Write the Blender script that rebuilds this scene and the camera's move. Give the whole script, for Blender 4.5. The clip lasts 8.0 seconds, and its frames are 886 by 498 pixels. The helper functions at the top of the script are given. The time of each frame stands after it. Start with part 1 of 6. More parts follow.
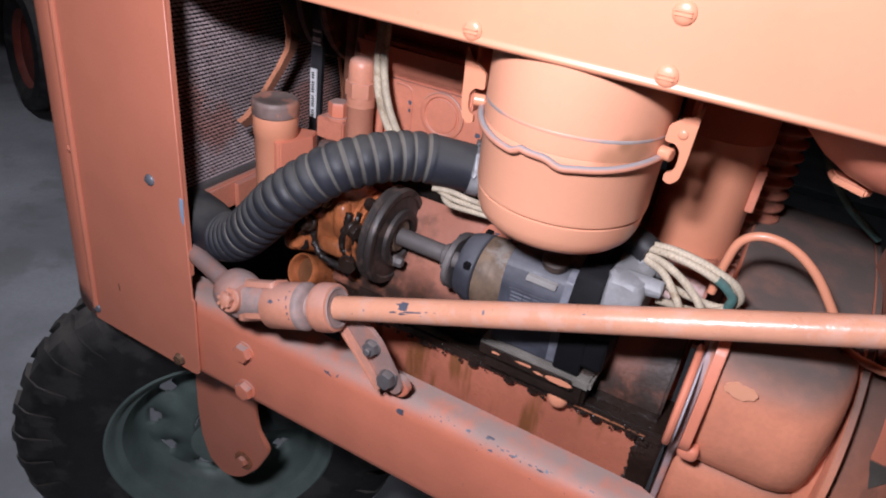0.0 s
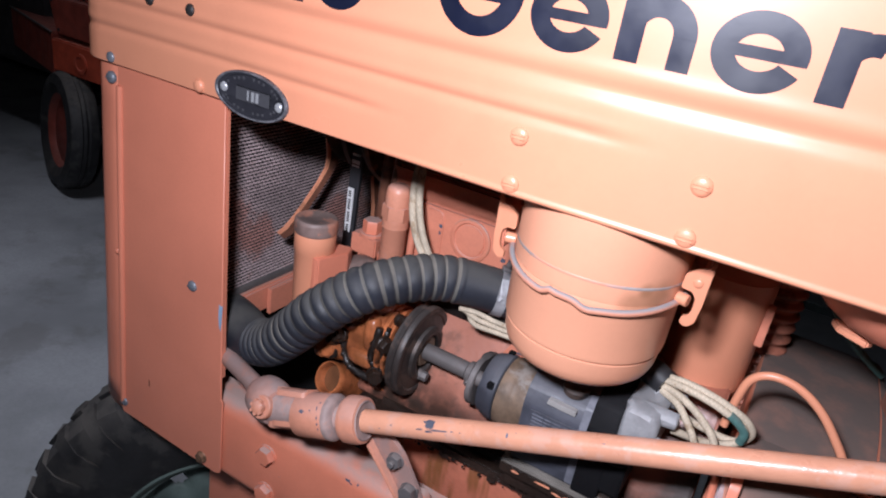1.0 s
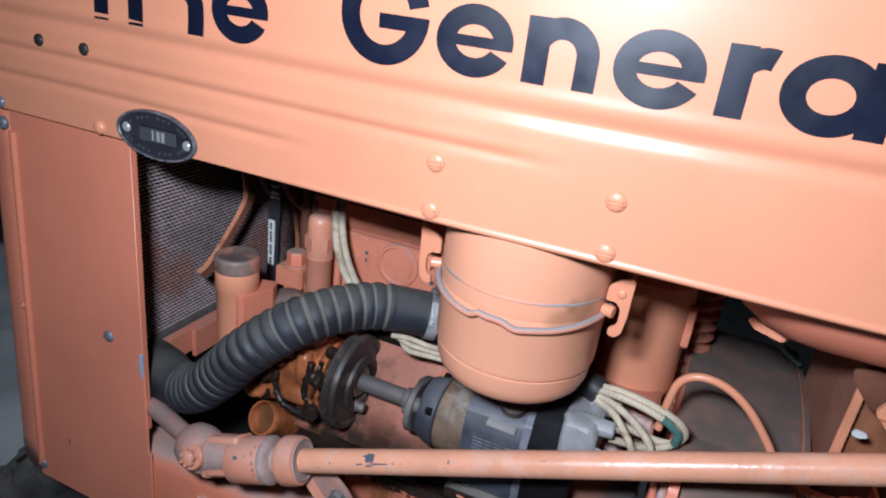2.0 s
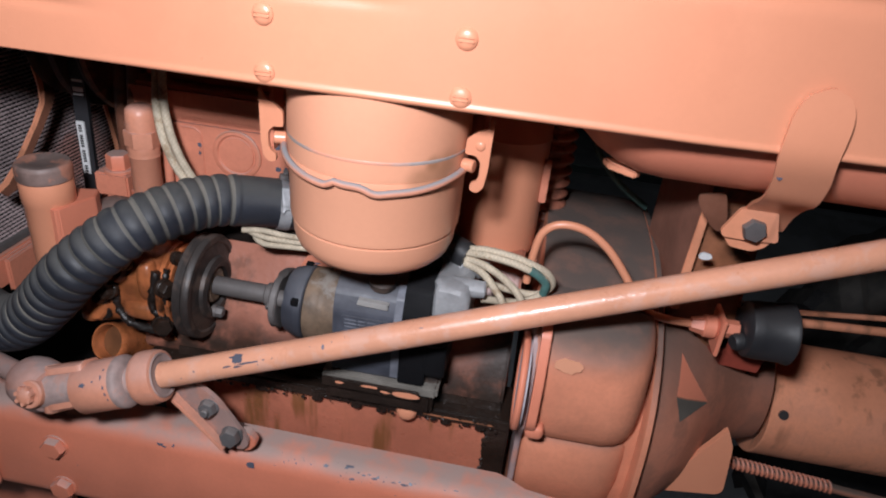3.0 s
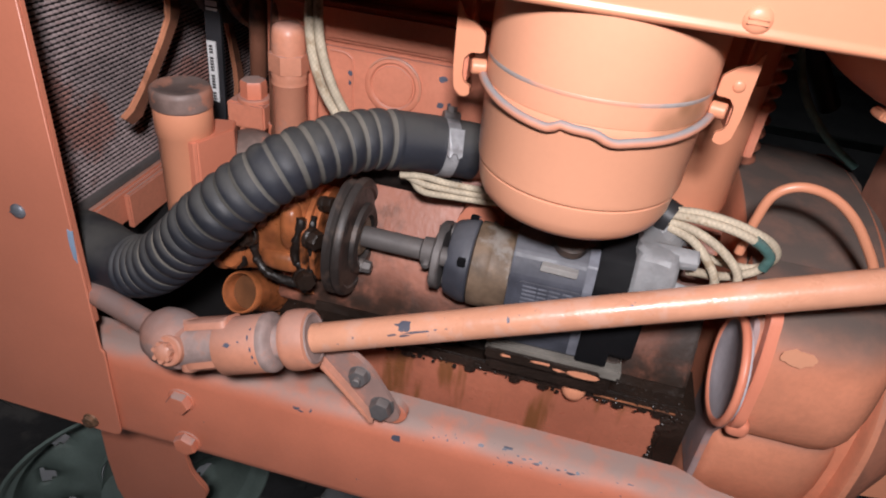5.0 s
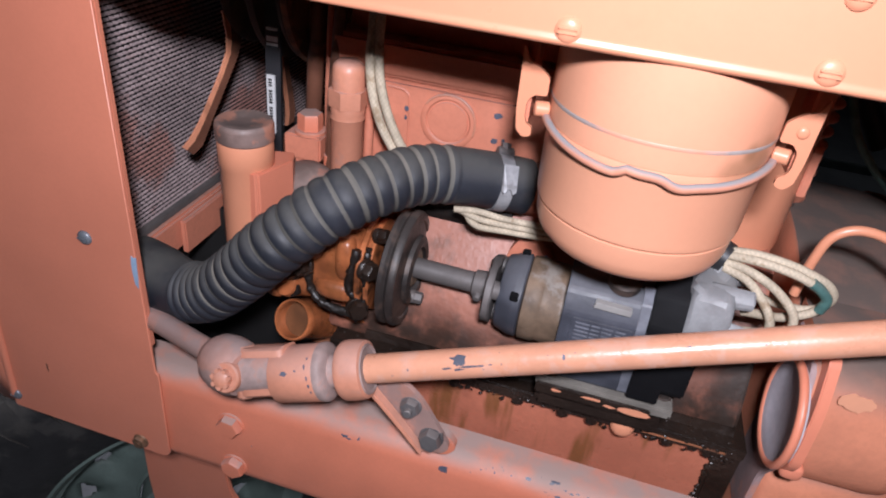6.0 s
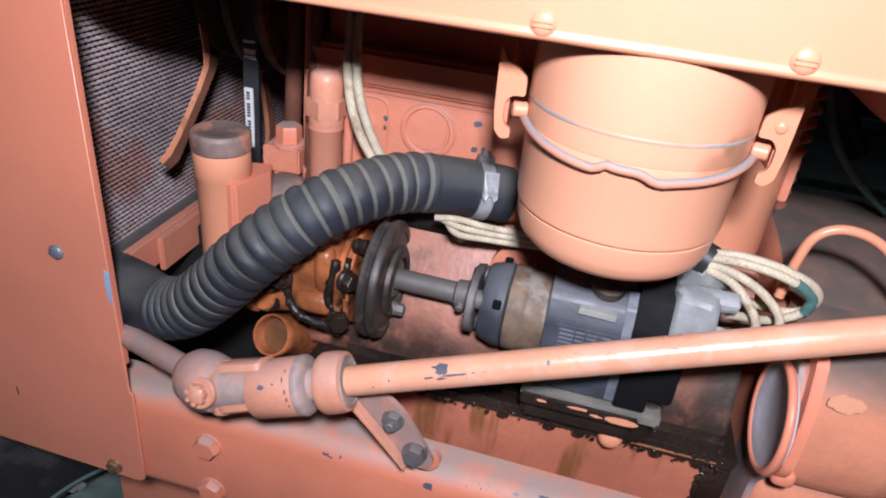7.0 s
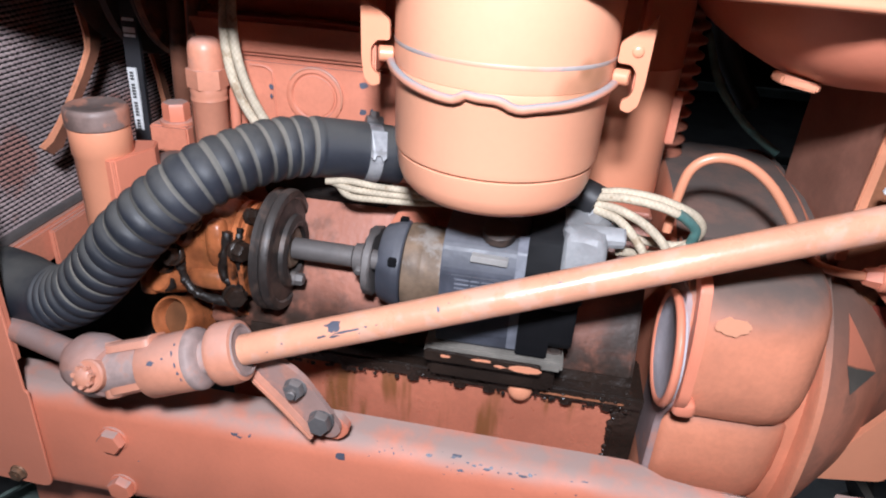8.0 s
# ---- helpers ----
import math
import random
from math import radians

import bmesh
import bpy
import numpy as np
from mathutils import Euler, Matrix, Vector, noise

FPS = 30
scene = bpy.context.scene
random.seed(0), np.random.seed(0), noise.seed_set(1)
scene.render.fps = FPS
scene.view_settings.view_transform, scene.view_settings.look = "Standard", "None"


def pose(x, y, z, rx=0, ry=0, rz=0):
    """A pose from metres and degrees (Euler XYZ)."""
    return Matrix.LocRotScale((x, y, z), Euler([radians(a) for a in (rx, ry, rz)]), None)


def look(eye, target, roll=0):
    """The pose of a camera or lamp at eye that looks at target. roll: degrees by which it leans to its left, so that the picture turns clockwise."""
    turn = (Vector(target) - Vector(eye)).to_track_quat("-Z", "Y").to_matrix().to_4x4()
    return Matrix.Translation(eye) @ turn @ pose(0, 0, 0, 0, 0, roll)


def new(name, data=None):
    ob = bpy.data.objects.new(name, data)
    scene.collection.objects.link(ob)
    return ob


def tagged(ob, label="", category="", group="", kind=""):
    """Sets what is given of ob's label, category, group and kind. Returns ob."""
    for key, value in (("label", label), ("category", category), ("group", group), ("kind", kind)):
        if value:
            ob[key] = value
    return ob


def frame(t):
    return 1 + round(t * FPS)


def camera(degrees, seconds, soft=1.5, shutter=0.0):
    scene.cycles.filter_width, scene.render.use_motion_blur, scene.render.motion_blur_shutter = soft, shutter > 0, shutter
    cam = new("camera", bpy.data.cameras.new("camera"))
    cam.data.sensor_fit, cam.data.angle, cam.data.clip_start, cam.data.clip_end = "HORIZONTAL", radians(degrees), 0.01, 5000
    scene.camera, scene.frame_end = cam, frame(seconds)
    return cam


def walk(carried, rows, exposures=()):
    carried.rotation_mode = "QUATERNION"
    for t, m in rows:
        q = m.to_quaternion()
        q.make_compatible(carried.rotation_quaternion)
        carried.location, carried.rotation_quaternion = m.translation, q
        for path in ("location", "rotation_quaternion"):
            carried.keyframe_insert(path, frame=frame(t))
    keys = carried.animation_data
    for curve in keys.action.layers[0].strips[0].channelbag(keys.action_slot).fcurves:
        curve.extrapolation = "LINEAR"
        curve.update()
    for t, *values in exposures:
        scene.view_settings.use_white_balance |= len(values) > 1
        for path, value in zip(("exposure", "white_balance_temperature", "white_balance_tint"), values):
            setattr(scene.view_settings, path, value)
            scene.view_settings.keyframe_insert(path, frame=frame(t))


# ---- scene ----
cam = camera(66.5, 8.0, soft=2.0)
PATH = [
    (0, (0.493, -0.494, 1.2), (-0.244, 1.059, 0.178), 7.5),
    (0.3, (0.49, -0.51, 1.217), (-0.333, 1.066, 0.302), 9.0),
    (0.5, (0.487, -0.518, 1.229), (-0.327, 1.086, 0.356), 9.9),
    (0.8, (0.48, -0.529, 1.25), (-0.348, 1.1, 0.435), 9.5),
    (1, (0.475, -0.531, 1.255), (-0.352, 1.101, 0.447), 9.3),
    (1.2, (0.474, -0.532, 1.254), (-0.352, 1.102, 0.45), 9.4),
    (2.3, (0.477, -0.51, 1.268), (-0.048, 1.268, 0.518), 6.5),
    (2.5, (0.478, -0.506, 1.253), (0.066, 1.278, 0.449), 6.6),
    (2.7, (0.476, -0.503, 1.236), (0.173, 1.271, 0.363), 6.6),
    (3, (0.469, -0.5, 1.216), (0.276, 1.254, 0.275), 6.2),
    (3.3, (0.461, -0.499, 1.195), (0.318, 1.209, 0.165), 5.7),
    (3.5, (0.453, -0.498, 1.183), (0.33, 1.189, 0.117), 5.3),
    (3.8, (0.434, -0.477, 1.172), (0.326, 1.21, 0.103), 6.2),
    (4, (0.416, -0.451, 1.163), (0.301, 1.207, 0.051), 6.2),
    (4.2, (0.399, -0.435, 1.156), (0.285, 1.19, -0.004), 6.3),
    (4.5, (0.372, -0.428, 1.157), (0.2, 1.198, 0.005), 6.3),
    (4.7, (0.352, -0.429, 1.16), (0.106, 1.201, 0.026), 6.7),
    (5.8, (0.31, -0.434, 1.18), (-0.03, 1.222, 0.112), 7.1),
    (6, (0.304, -0.438, 1.18), (-0.066, 1.213, 0.114), 6.8),
    (6.3, (0.304, -0.439, 1.182), (-0.092, 1.211, 0.124), 6.6),
    (6.5, (0.304, -0.437, 1.179), (-0.071, 1.234, 0.147), 6.6),
    (6.8, (0.308, -0.438, 1.169), (-0.046, 1.253, 0.16), 6.6),
    (7, (0.312, -0.438, 1.158), (-0.042, 1.267, 0.175), 6.4),
    (7.2, (0.314, -0.44, 1.144), (-0.052, 1.244, 0.129), 5.2),
    (7.5, (0.326, -0.443, 1.133), (-0.013, 1.273, 0.163), 4.5),
    (7.8, (0.353, -0.443, 1.124), (0.046, 1.301, 0.194), 4.0),
    (8, (0.375, -0.443, 1.118), (0.134, 1.306, 0.177), 4.0),
]
walk(cam, [(t, look(eye, target, roll)) for t, eye, target, roll in PATH],
     exposures=[(0, 0.1, 6000, 19), (1, 0.1, 5850, 16), (2.5, -0.22, 5450, 4), (3.0, -0.18, 6050, 11), (3.5, -0.07, 6900, 19), (4.7, -0.02, 6650, 15), (6, 0.17, 6000, 16), (7, 0.42, 5850, 13), (8, 0.58, 5850, 11)])

# ---- world, lamps, exposure ----
GROUND = -0.207
world = bpy.data.worlds.new("world")
scene.world = world
world.use_nodes = True
world.node_tree.nodes["Background"].inputs["Color"].default_value = (0.75, 0.85, 1.0, 1)
world.node_tree.nodes["Background"].inputs["Strength"].default_value = 0.002


def area_lamp(name, eye, target, sx, sy, watts, colour):
    data = bpy.data.lights.new(name, "AREA")
    data.spread = radians(180 if "work" in name else 84)
    data.shape, data.size, data.size_y, data.energy, data.color = "RECTANGLE", sx, sy, watts, colour
    ob = new(name, data)
    ob.matrix_world = look(eye, target)
    return tagged(ob, "white work light held beside the camera" if "work" in name else "unseen fill light added high in the shed", "lamp")


area_lamp("work_light", (0.36, -0.57, 1.38), (0.30, 0.1, 0.80), 0.09, 0.06, 10.6, (0.985, 0.97, 0.98))
# Two unseen fill lights, added to brighten the floor and the background.
area_lamp("fill_light", (-1.6, 0.3, 3.7), (-1.6, 0.35, 0), 1.2, 0.3, 13, (0.95, 0.96, 1.0))
area_lamp("fill_light", (1.6, 2.6, 3.5), (1.6, 2.2, 0), 1.2, 0.3, 0.8, (0.92, 0.96, 1.0))


# ---- materials ----
def material(name, base, rough=0.5, metal=0.0, var=0.15, scale=14.0, fine=220.0, bump=0.15,
             dust=0.0, dust_col=(0.30, 0.26, 0.24), blot=0.0, blot_col=(0.02, 0.015, 0.012), blot_scale=20.0, blot_at=0.55,
             streak=0.0, streak_col=(0.12, 0.06, 0.02), coat=0.0, island=0.0, dist=0.002, second=None, spots=(), spot_col=(0.2, 0.1, 0.03), dust_low=0.45, weave=0.0, grain=0.25):
    m = bpy.data.materials.new(name)
    m.use_nodes = True
    nt = m.node_tree
    N, L = nt.nodes, nt.links
    bsdf = N["Principled BSDF"]
    geo = N.new("ShaderNodeNewGeometry")

    def noise_node(sc, detail=4.0, stretch=None, rough_n=0.55):
        n = N.new("ShaderNodeTexNoise")
        n.inputs["Scale"].default_value = sc
        n.inputs["Detail"].default_value = detail
        n.inputs["Roughness"].default_value = rough_n
        if stretch:
            mp = N.new("ShaderNodeVectorMath")
            mp.operation = "MULTIPLY"
            mp.inputs[1].default_value = stretch
            L.new(geo.outputs["Position"], mp.inputs[0])
            L.new(mp.outputs[0], n.inputs["Vector"])
        else:
            L.new(geo.outputs["Position"], n.inputs["Vector"])
        return n.outputs["Fac"]

    def ramp(src, lo, hi, a=0.0, b=1.0):
        r = N.new("ShaderNodeMapRange")
        r.interpolation_type = "SMOOTHSTEP"
        for k, v in zip((1, 2, 3, 4), (lo, hi, a, b)):
            r.inputs[k].default_value = v
        L.new(src, r.inputs[0])
        return r.outputs[0]

    def mult(a, b):
        x = N.new("ShaderNodeMath")
        x.operation = "MULTIPLY"
        L.new(a, x.inputs[0])
        if isinstance(b, float):
            x.inputs[1].default_value = b
        else:
            L.new(b, x.inputs[1])
        return x.outputs[0]

    def mix(fac, a, b):
        x = N.new("ShaderNodeMix")
        x.data_type = "RGBA"
        L.new(fac, x.inputs[0])
        for s, i in ((a, 6), (b, 7)):
            if isinstance(s, tuple):
                x.inputs[i].default_value = (*s, 1)
            else:
                L.new(s, x.inputs[i])
        return x.outputs[2]

    lowc = tuple(c * (1 - var) for c in base)
    highc = tuple(min(1, c * (1 + var)) for c in base)
    col = mix(ramp(noise_node(scale), 0.3, 0.7), lowc, highc)
    if second:
        col = mix(ramp(noise_node(scale * 0.45, 3.0), 0.48, 0.62), col, second)
    col = mix(mult(ramp(noise_node(fine, 2.0), 0.35, 0.7), grain), col, tuple(c * 0.75 for c in base))
    rgh = ramp(noise_node(scale * 1.7), 0.25, 0.75, max(0.02, rough - 0.08), min(1, rough + 0.08))
    if weave:
        for turn in (0.62, -0.62):
            w = N.new("ShaderNodeTexWave")
            w.wave_type, w.bands_direction = "BANDS", "X"
            w.inputs["Scale"].default_value = weave / 6.283
            w.inputs["Distortion"].default_value = 3.0
            w.inputs["Detail Scale"].default_value = 40.0
            rot = N.new("ShaderNodeVectorRotate")
            rot.rotation_type = "Y_AXIS"
            rot.inputs["Angle"].default_value = turn
            L.new(geo.outputs["Position"], rot.inputs["Vector"])
            L.new(rot.outputs[0], w.inputs["Vector"])
            col = mix(mult(ramp(w.outputs["Fac"], 0.55, 0.15), 0.16), col, tuple(c * 0.38 for c in base))
    if streak:
        f = mult(ramp(noise_node(1.0, 3.0, (38, 38, 5)), 0.52, 0.66), streak)
        col = mix(f, col, streak_col)
    if blot:
        f = mult(ramp(noise_node(blot_scale, 5.0, None, 0.62), blot_at, blot_at + 0.10), blot)
        col = mix(f, col, blot_col)
    for sx, sy, sz, sr, amount in spots:
        away = N.new("ShaderNodeVectorMath")
        away.operation = "DISTANCE"
        away.inputs[1].default_value = (sx, sy, sz)
        L.new(geo.outputs["Position"], away.inputs[0])
        f = mult(mult(ramp(away.outputs["Value"], sr, sr * 0.2), ramp(noise_node(45.0, 4.0), 0.1, 0.6)), amount)
        col = mix(f, col, spot_col)
    if dust:
        sep = N.new("ShaderNodeSeparateXYZ")
        L.new(geo.outputs["Normal"], sep.inputs[0])
        f = mult(mult(ramp(sep.outputs[2], 0.15, 0.95), ramp(noise_node(30.0), 0.25, 0.6, dust_low, 1.0)), dust)
        col = mix(f, col, dust_col)
        more = N.new("ShaderNodeMath")
        more.operation = "MULTIPLY_ADD"
        L.new(f, more.inputs[0])
        more.inputs[1].default_value = 0.5
        L.new(rgh, more.inputs[2])
        rgh = more.outputs[0]
    if island:
        hsv = N.new("ShaderNodeHueSaturation")
        L.new(ramp(geo.outputs["Random Per Island"], 0.0, 1.0, 1 - island, 1 + island), hsv.inputs["Value"])
        L.new(col, hsv.inputs["Color"])
        col = hsv.outputs[0]
    L.new(col, bsdf.inputs["Base Color"])
    L.new(rgh, bsdf.inputs["Roughness"])
    bsdf.inputs["Metallic"].default_value = metal
    bsdf.inputs["Coat Weight"].default_value = coat
    if bump:
        b = N.new("ShaderNodeBump")
        b.inputs["Strength"].default_value = bump
        b.inputs["Distance"].default_value = dist
        L.new(noise_node(fine * 0.6, 4.0), b.inputs["Height"])
        L.new(b.outputs[0], bsdf.inputs["Normal"])
    return m


ORANGE = (0.65, 0.268, 0.155)
DUST = (0.29, 0.255, 0.235)
paint = material("orange_paint", ORANGE, 0.35, var=0.05, scale=4, grain=0.06, bump=0.008, dist=0.001, blot=0.10, blot_col=(0.50, 0.19, 0.11), blot_scale=9, blot_at=0.54)
paint_cleaner = material("cleaner_paint", (0.69, 0.320, 0.196), 0.38, var=0.05, scale=5, grain=0.07, bump=0.015, dist=0.001, spots=((0.407, 0.013, 1.011, 0.026, 0.75), (0.390, -0.004, 1.008, 0.018, 0.6), (0.398, 0.003, 1.021, 0.010, 0.8)), spot_col=(0.31, 0.145, 0.075))
paint_panel = material("orange_paint_dull", (0.63, 0.214, 0.130), 0.42, var=0.07, scale=5, grain=0.10, bump=0.03, dist=0.001)
paint_dusty = material("dusty_orange_paint", (0.65, 0.208, 0.122), 0.42, var=0.06, grain=0.12, dust_low=0.32, dust=0.82, dust_col=DUST, bump=0.12)
paint_block = material("engine_paint", (0.60, 0.215, 0.132), 0.5, var=0.10, dust=0.45, dust_col=DUST, blot=0.28, blot_col=(0.17, 0.065, 0.038), blot_scale=16, blot_at=0.57, bump=0.25)
# The last four spots put the shade round the governor into the colour.
paint_crank = material("greasy_shaded_crankcase_paint", (0.41, 0.150, 0.094), 0.40, var=0.18, blot=0.6, blot_col=(0.12, 0.05, 0.03), blot_scale=13, blot_at=0.52, spots=tuple((x, 0.082, 0.728, r, 0.97) for x, r in ((0.482, 0.075), (0.44, 0.06), (0.40, 0.055), (0.355, 0.05), (0.31, 0.055), (0.26, 0.06), (0.21, 0.06), (0.16, 0.07), (0.11, 0.08), (0.486, 0.05))) + ((0.488, 0.085, 0.765, 0.055, 0.95), (0.486, 0.10, 0.80, 0.05, 0.9), (0.10, 0.11, 0.80, 0.07, 0.95), (0.05, 0.12, 0.80, 0.08, 0.95), (0.02, 0.09, 0.75, 0.08, 0.95), (0.13, 0.10, 0.84, 0.05, 0.9)), spot_col=(0.022, 0.013, 0.009), bump=0.25, dust=0.12, dust_col=(0.2, 0.13, 0.10))
paint_stained = material("oil_streaked_paint", (0.50, 0.172, 0.104), 0.3, var=0.12, streak=0.75, streak_col=(0.17, 0.075, 0.02), blot=0.3, blot_at=0.63, blot_scale=12, bump=0.15)
paint_brown = material("grimy_shaded_paint", (0.15, 0.062, 0.038), 0.4, var=0.3, blot=0.55, blot_at=0.56, bump=0.3, dust=0.25, dust_col=(0.16, 0.11, 0.08))
paint_bell = material("sooty_paint", (0.63, 0.238, 0.138), 0.5, var=0.08, spots=((0.54, 0.03, 0.868, 0.060, 0.75), (0.585, 0.03, 0.870, 0.060, 0.75)), spot_col=(0.17, 0.105, 0.08), dust_low=0.85, dust=1.0, dust_col=(0.105, 0.080, 0.068), blot=0.10, blot_col=(0.10, 0.055, 0.04), blot_scale=9, blot_at=0.5, bump=0.2)
paint_rust = material("rusty_brown_paint", (0.25, 0.098, 0.048), 0.5, var=0.35, scale=18, blot=0.7, blot_col=(0.05, 0.028, 0.02), blot_scale=24, blot_at=0.52, bump=0.25)
paint_worn = material("worn_orange_paint", (0.58, 0.245, 0.155), 0.42, var=0.15, dust=0.35, dust_col=(0.35, 0.29, 0.28), blot=0.25, blot_col=(0.30, 0.22, 0.20), blot_scale=30, blot_at=0.58, bump=0.15)
# Rusty iron darkened so the hood's shade is in the colour.
pulley_shade_rust = material("shaded_rusty_iron", (0.055, 0.026, 0.018), 0.6, var=0.4, scale=20, blot=0.5, blot_col=(0.14, 0.06, 0.035), blot_scale=20, bump=0.25)
boot_mat = material("dirty_orange_rubber", (0.36, 0.135, 0.085), 0.38, var=0.35, blot=0.6, blot_col=(0.05, 0.03, 0.022), blot_at=0.5, bump=0.2)
paint_scuffed = material("scuffed_dusty_paint", (0.38, 0.195, 0.15), 0.55, var=0.2, scale=25, blot=0.7, blot_col=(0.26, 0.19, 0.175), blot_scale=26, blot_at=0.46, dust=0.3, dust_col=(0.33, 0.29, 0.29), bump=0.25)
paint_support = material("brown_support_paint", (0.26, 0.115, 0.078), 0.55, var=0.2, blot=0.3, blot_col=(0.10, 0.05, 0.035), blot_at=0.56, bump=0.2)
paint_rod = material("scuffed_shaft_paint", (0.61, 0.290, 0.182), 0.33, var=0.08, scale=20, blot=0.4, blot_col=(0.58, 0.36, 0.29), blot_scale=45, blot_at=0.50, bump=0.22, fine=240.0, grain=0.12)
paint_grey = material("grey_dusty_metal", (0.31, 0.225, 0.205), 0.6, var=0.25, scale=40, blot=0.35, blot_col=(0.45, 0.18, 0.11), blot_scale=40, blot_at=0.55, bump=0.2)
disc_grey = material("pale_grey_worn_disc", (0.36, 0.33, 0.355), 0.6, var=0.2, scale=20, blot=0.5, blot_col=(0.56, 0.24, 0.16), blot_scale=14, blot_at=0.57, bump=0.1)
grey_pink = material("grey_pink_worn_paint", (0.30, 0.215, 0.21), 0.6, var=0.2, scale=20, blot=0.6, blot_col=(0.56, 0.22, 0.14), blot_scale=16, blot_at=0.55, bump=0.1)
paint_cone = material("dark_dusty_paint", (0.46, 0.18, 0.112), 0.55, var=0.25, dust=1.0, dust_low=0.8, dust_col=(0.085, 0.062, 0.05), blot=0.55, blot_col=(0.13, 0.075, 0.055), blot_scale=7, blot_at=0.44, bump=0.2)
paint_dust_grey = material("grey_green_dust", (0.11, 0.10, 0.085), 0.7, var=0.25, bump=0.2)
paint_tube = material("worn_orange_tube", (0.68, 0.280, 0.158), 0.42, var=0.15, streak=0.55, streak_col=(0.13, 0.065, 0.035), blot=0.35, blot_col=(0.40, 0.19, 0.13), blot_scale=7, blot_at=0.50, bump=0.12)
oily = material("oily_orange_iron", (0.32, 0.100, 0.036), 0.34, var=0.5, scale=30, blot=0.95, blot_col=(0.030, 0.014, 0.008), blot_scale=26, blot_at=0.525, bump=0.25, dist=0.002, streak=0.55, streak_col=(0.16, 0.055, 0.018))
oily_bore = material("oily_brown_bore", (0.13, 0.050, 0.018), 0.5, var=0.3, scale=30, bump=0.05)
sludge = material("black_oil", (0.018, 0.011, 0.008), 0.34, var=0.4, blot=0.4, blot_col=(0.3, 0.11, 0.04), blot_at=0.67, blot_scale=45, bump=0.5, dist=0.003)
dry_oil_shade = material("dried_oil_and_shade", (0.010, 0.0065, 0.005), 0.5, var=0.4, blot=0.3, blot_col=(0.08, 0.03, 0.012), blot_at=0.6, blot_scale=60, bump=0.3, dist=0.002)
rubber = material("hose_rubber", (0.016, 0.018, 0.025), 0.55, var=0.3, dust=0.6, dust_low=0.3, dust_col=(0.10, 0.095, 0.085), bump=0.1, blot=0.25, blot_col=(0.055, 0.054, 0.054), blot_scale=18, blot_at=0.54)
rubber_ridge = material("hose_dust", (0.085, 0.080, 0.071), 0.7, var=0.3, dust=0.85, dust_col=(0.185, 0.165, 0.14), dust_low=0.3)
black = material("black_rubber", (0.022, 0.022, 0.025), 0.46, var=0.25, bump=0.1, dust=0.2, dust_col=(0.06, 0.055, 0.05))
bakelite = material("black_bakelite", (0.005, 0.005, 0.006), 0.7, var=0.3, dust=0.2, dust_col=(0.02, 0.019, 0.02))
pulley_iron = material("dirty_dark_iron", (0.021, 0.0165, 0.015), 0.5, 0.1, var=0.5, blot=0.75, blot_col=(0.085, 0.055, 0.042), blot_at=0.50, dust=0.1, bump=0.3)
bakelite.node_tree.nodes["Principled BSDF"].inputs["Specular IOR Level"].default_value = 0.15
grey_paint = material("grey_magneto_paint", (0.052, 0.055, 0.070), 0.45, var=0.3, scale=30, blot=0.5, blot_col=(0.05, 0.042, 0.04), blot_at=0.58, bump=0.15, dust=0.3, dust_col=(0.18, 0.175, 0.18))
grey_light = material("pale_grey_casting", (0.27, 0.27, 0.275), 0.55, var=0.15, blot=0.25, blot_col=(0.10, 0.09, 0.09), blot_at=0.58, bump=0.25)
foot_grey = material("dusty_tan_grey_metal", (0.17, 0.155, 0.135), 0.6, var=0.25, scale=30, blot=0.4, blot_col=(0.06, 0.05, 0.045), bump=0.2)
dusty_lump = material("dusty_brown_casting", (0.20, 0.14, 0.12), 0.7, var=0.3, scale=30, blot=0.6, blot_col=(0.42, 0.17, 0.11), blot_scale=30, blot_at=0.55, bump=0.4)
dull_brass = material("dull_brass", (0.15, 0.10, 0.065), 0.62, 0.05, var=0.4, scale=40, blot=0.6, blot_col=(0.30, 0.28, 0.26), blot_scale=24, blot_at=0.56, bump=0.2)
steel = material("worn_steel", (0.112, 0.100, 0.096), 0.6, 0.15, var=0.25, blot=0.3, blot_col=(0.10, 0.06, 0.04), bump=0.2)
screw_grey = material("grey_screw_steel", (0.16, 0.175, 0.20), 0.42, 0.3, var=0.3, blot=0.4, blot_col=(0.08, 0.05, 0.04), blot_scale=120)
clamp_steel = material("clamp_steel", (0.30, 0.30, 0.31), 0.58, 0.3, var=0.25, scale=60, blot=0.4, blot_col=(0.10, 0.09, 0.085), blot_scale=50)
zinc = material("zinc_steel", (0.62, 0.63, 0.65), 0.28, 0.6, var=0.15)
rusty_bolt = material("rusty_bolt_steel", (0.15, 0.085, 0.05), 0.55, 0.2, var=0.4, scale=60, blot=0.5, blot_col=(0.30, 0.15, 0.08), blot_scale=90, bump=0.2)
dark_bolt = material("dark_bolt_steel", (0.13, 0.12, 0.12), 0.45, 0.4, var=0.3, dust=0.4, bump=0.2)
wire_grey = material("bare_wire", (0.55, 0.235, 0.15), 0.5, var=0.12, dust=1.0, dust_low=0.55, dust_col=(0.23, 0.225, 0.23))
bead_grey = material("worn_bead_paint", (0.32, 0.275, 0.26), 0.5, var=0.2, scale=14, blot=0.9, blot_col=(0.64, 0.27, 0.17), blot_at=0.46, blot_scale=8)
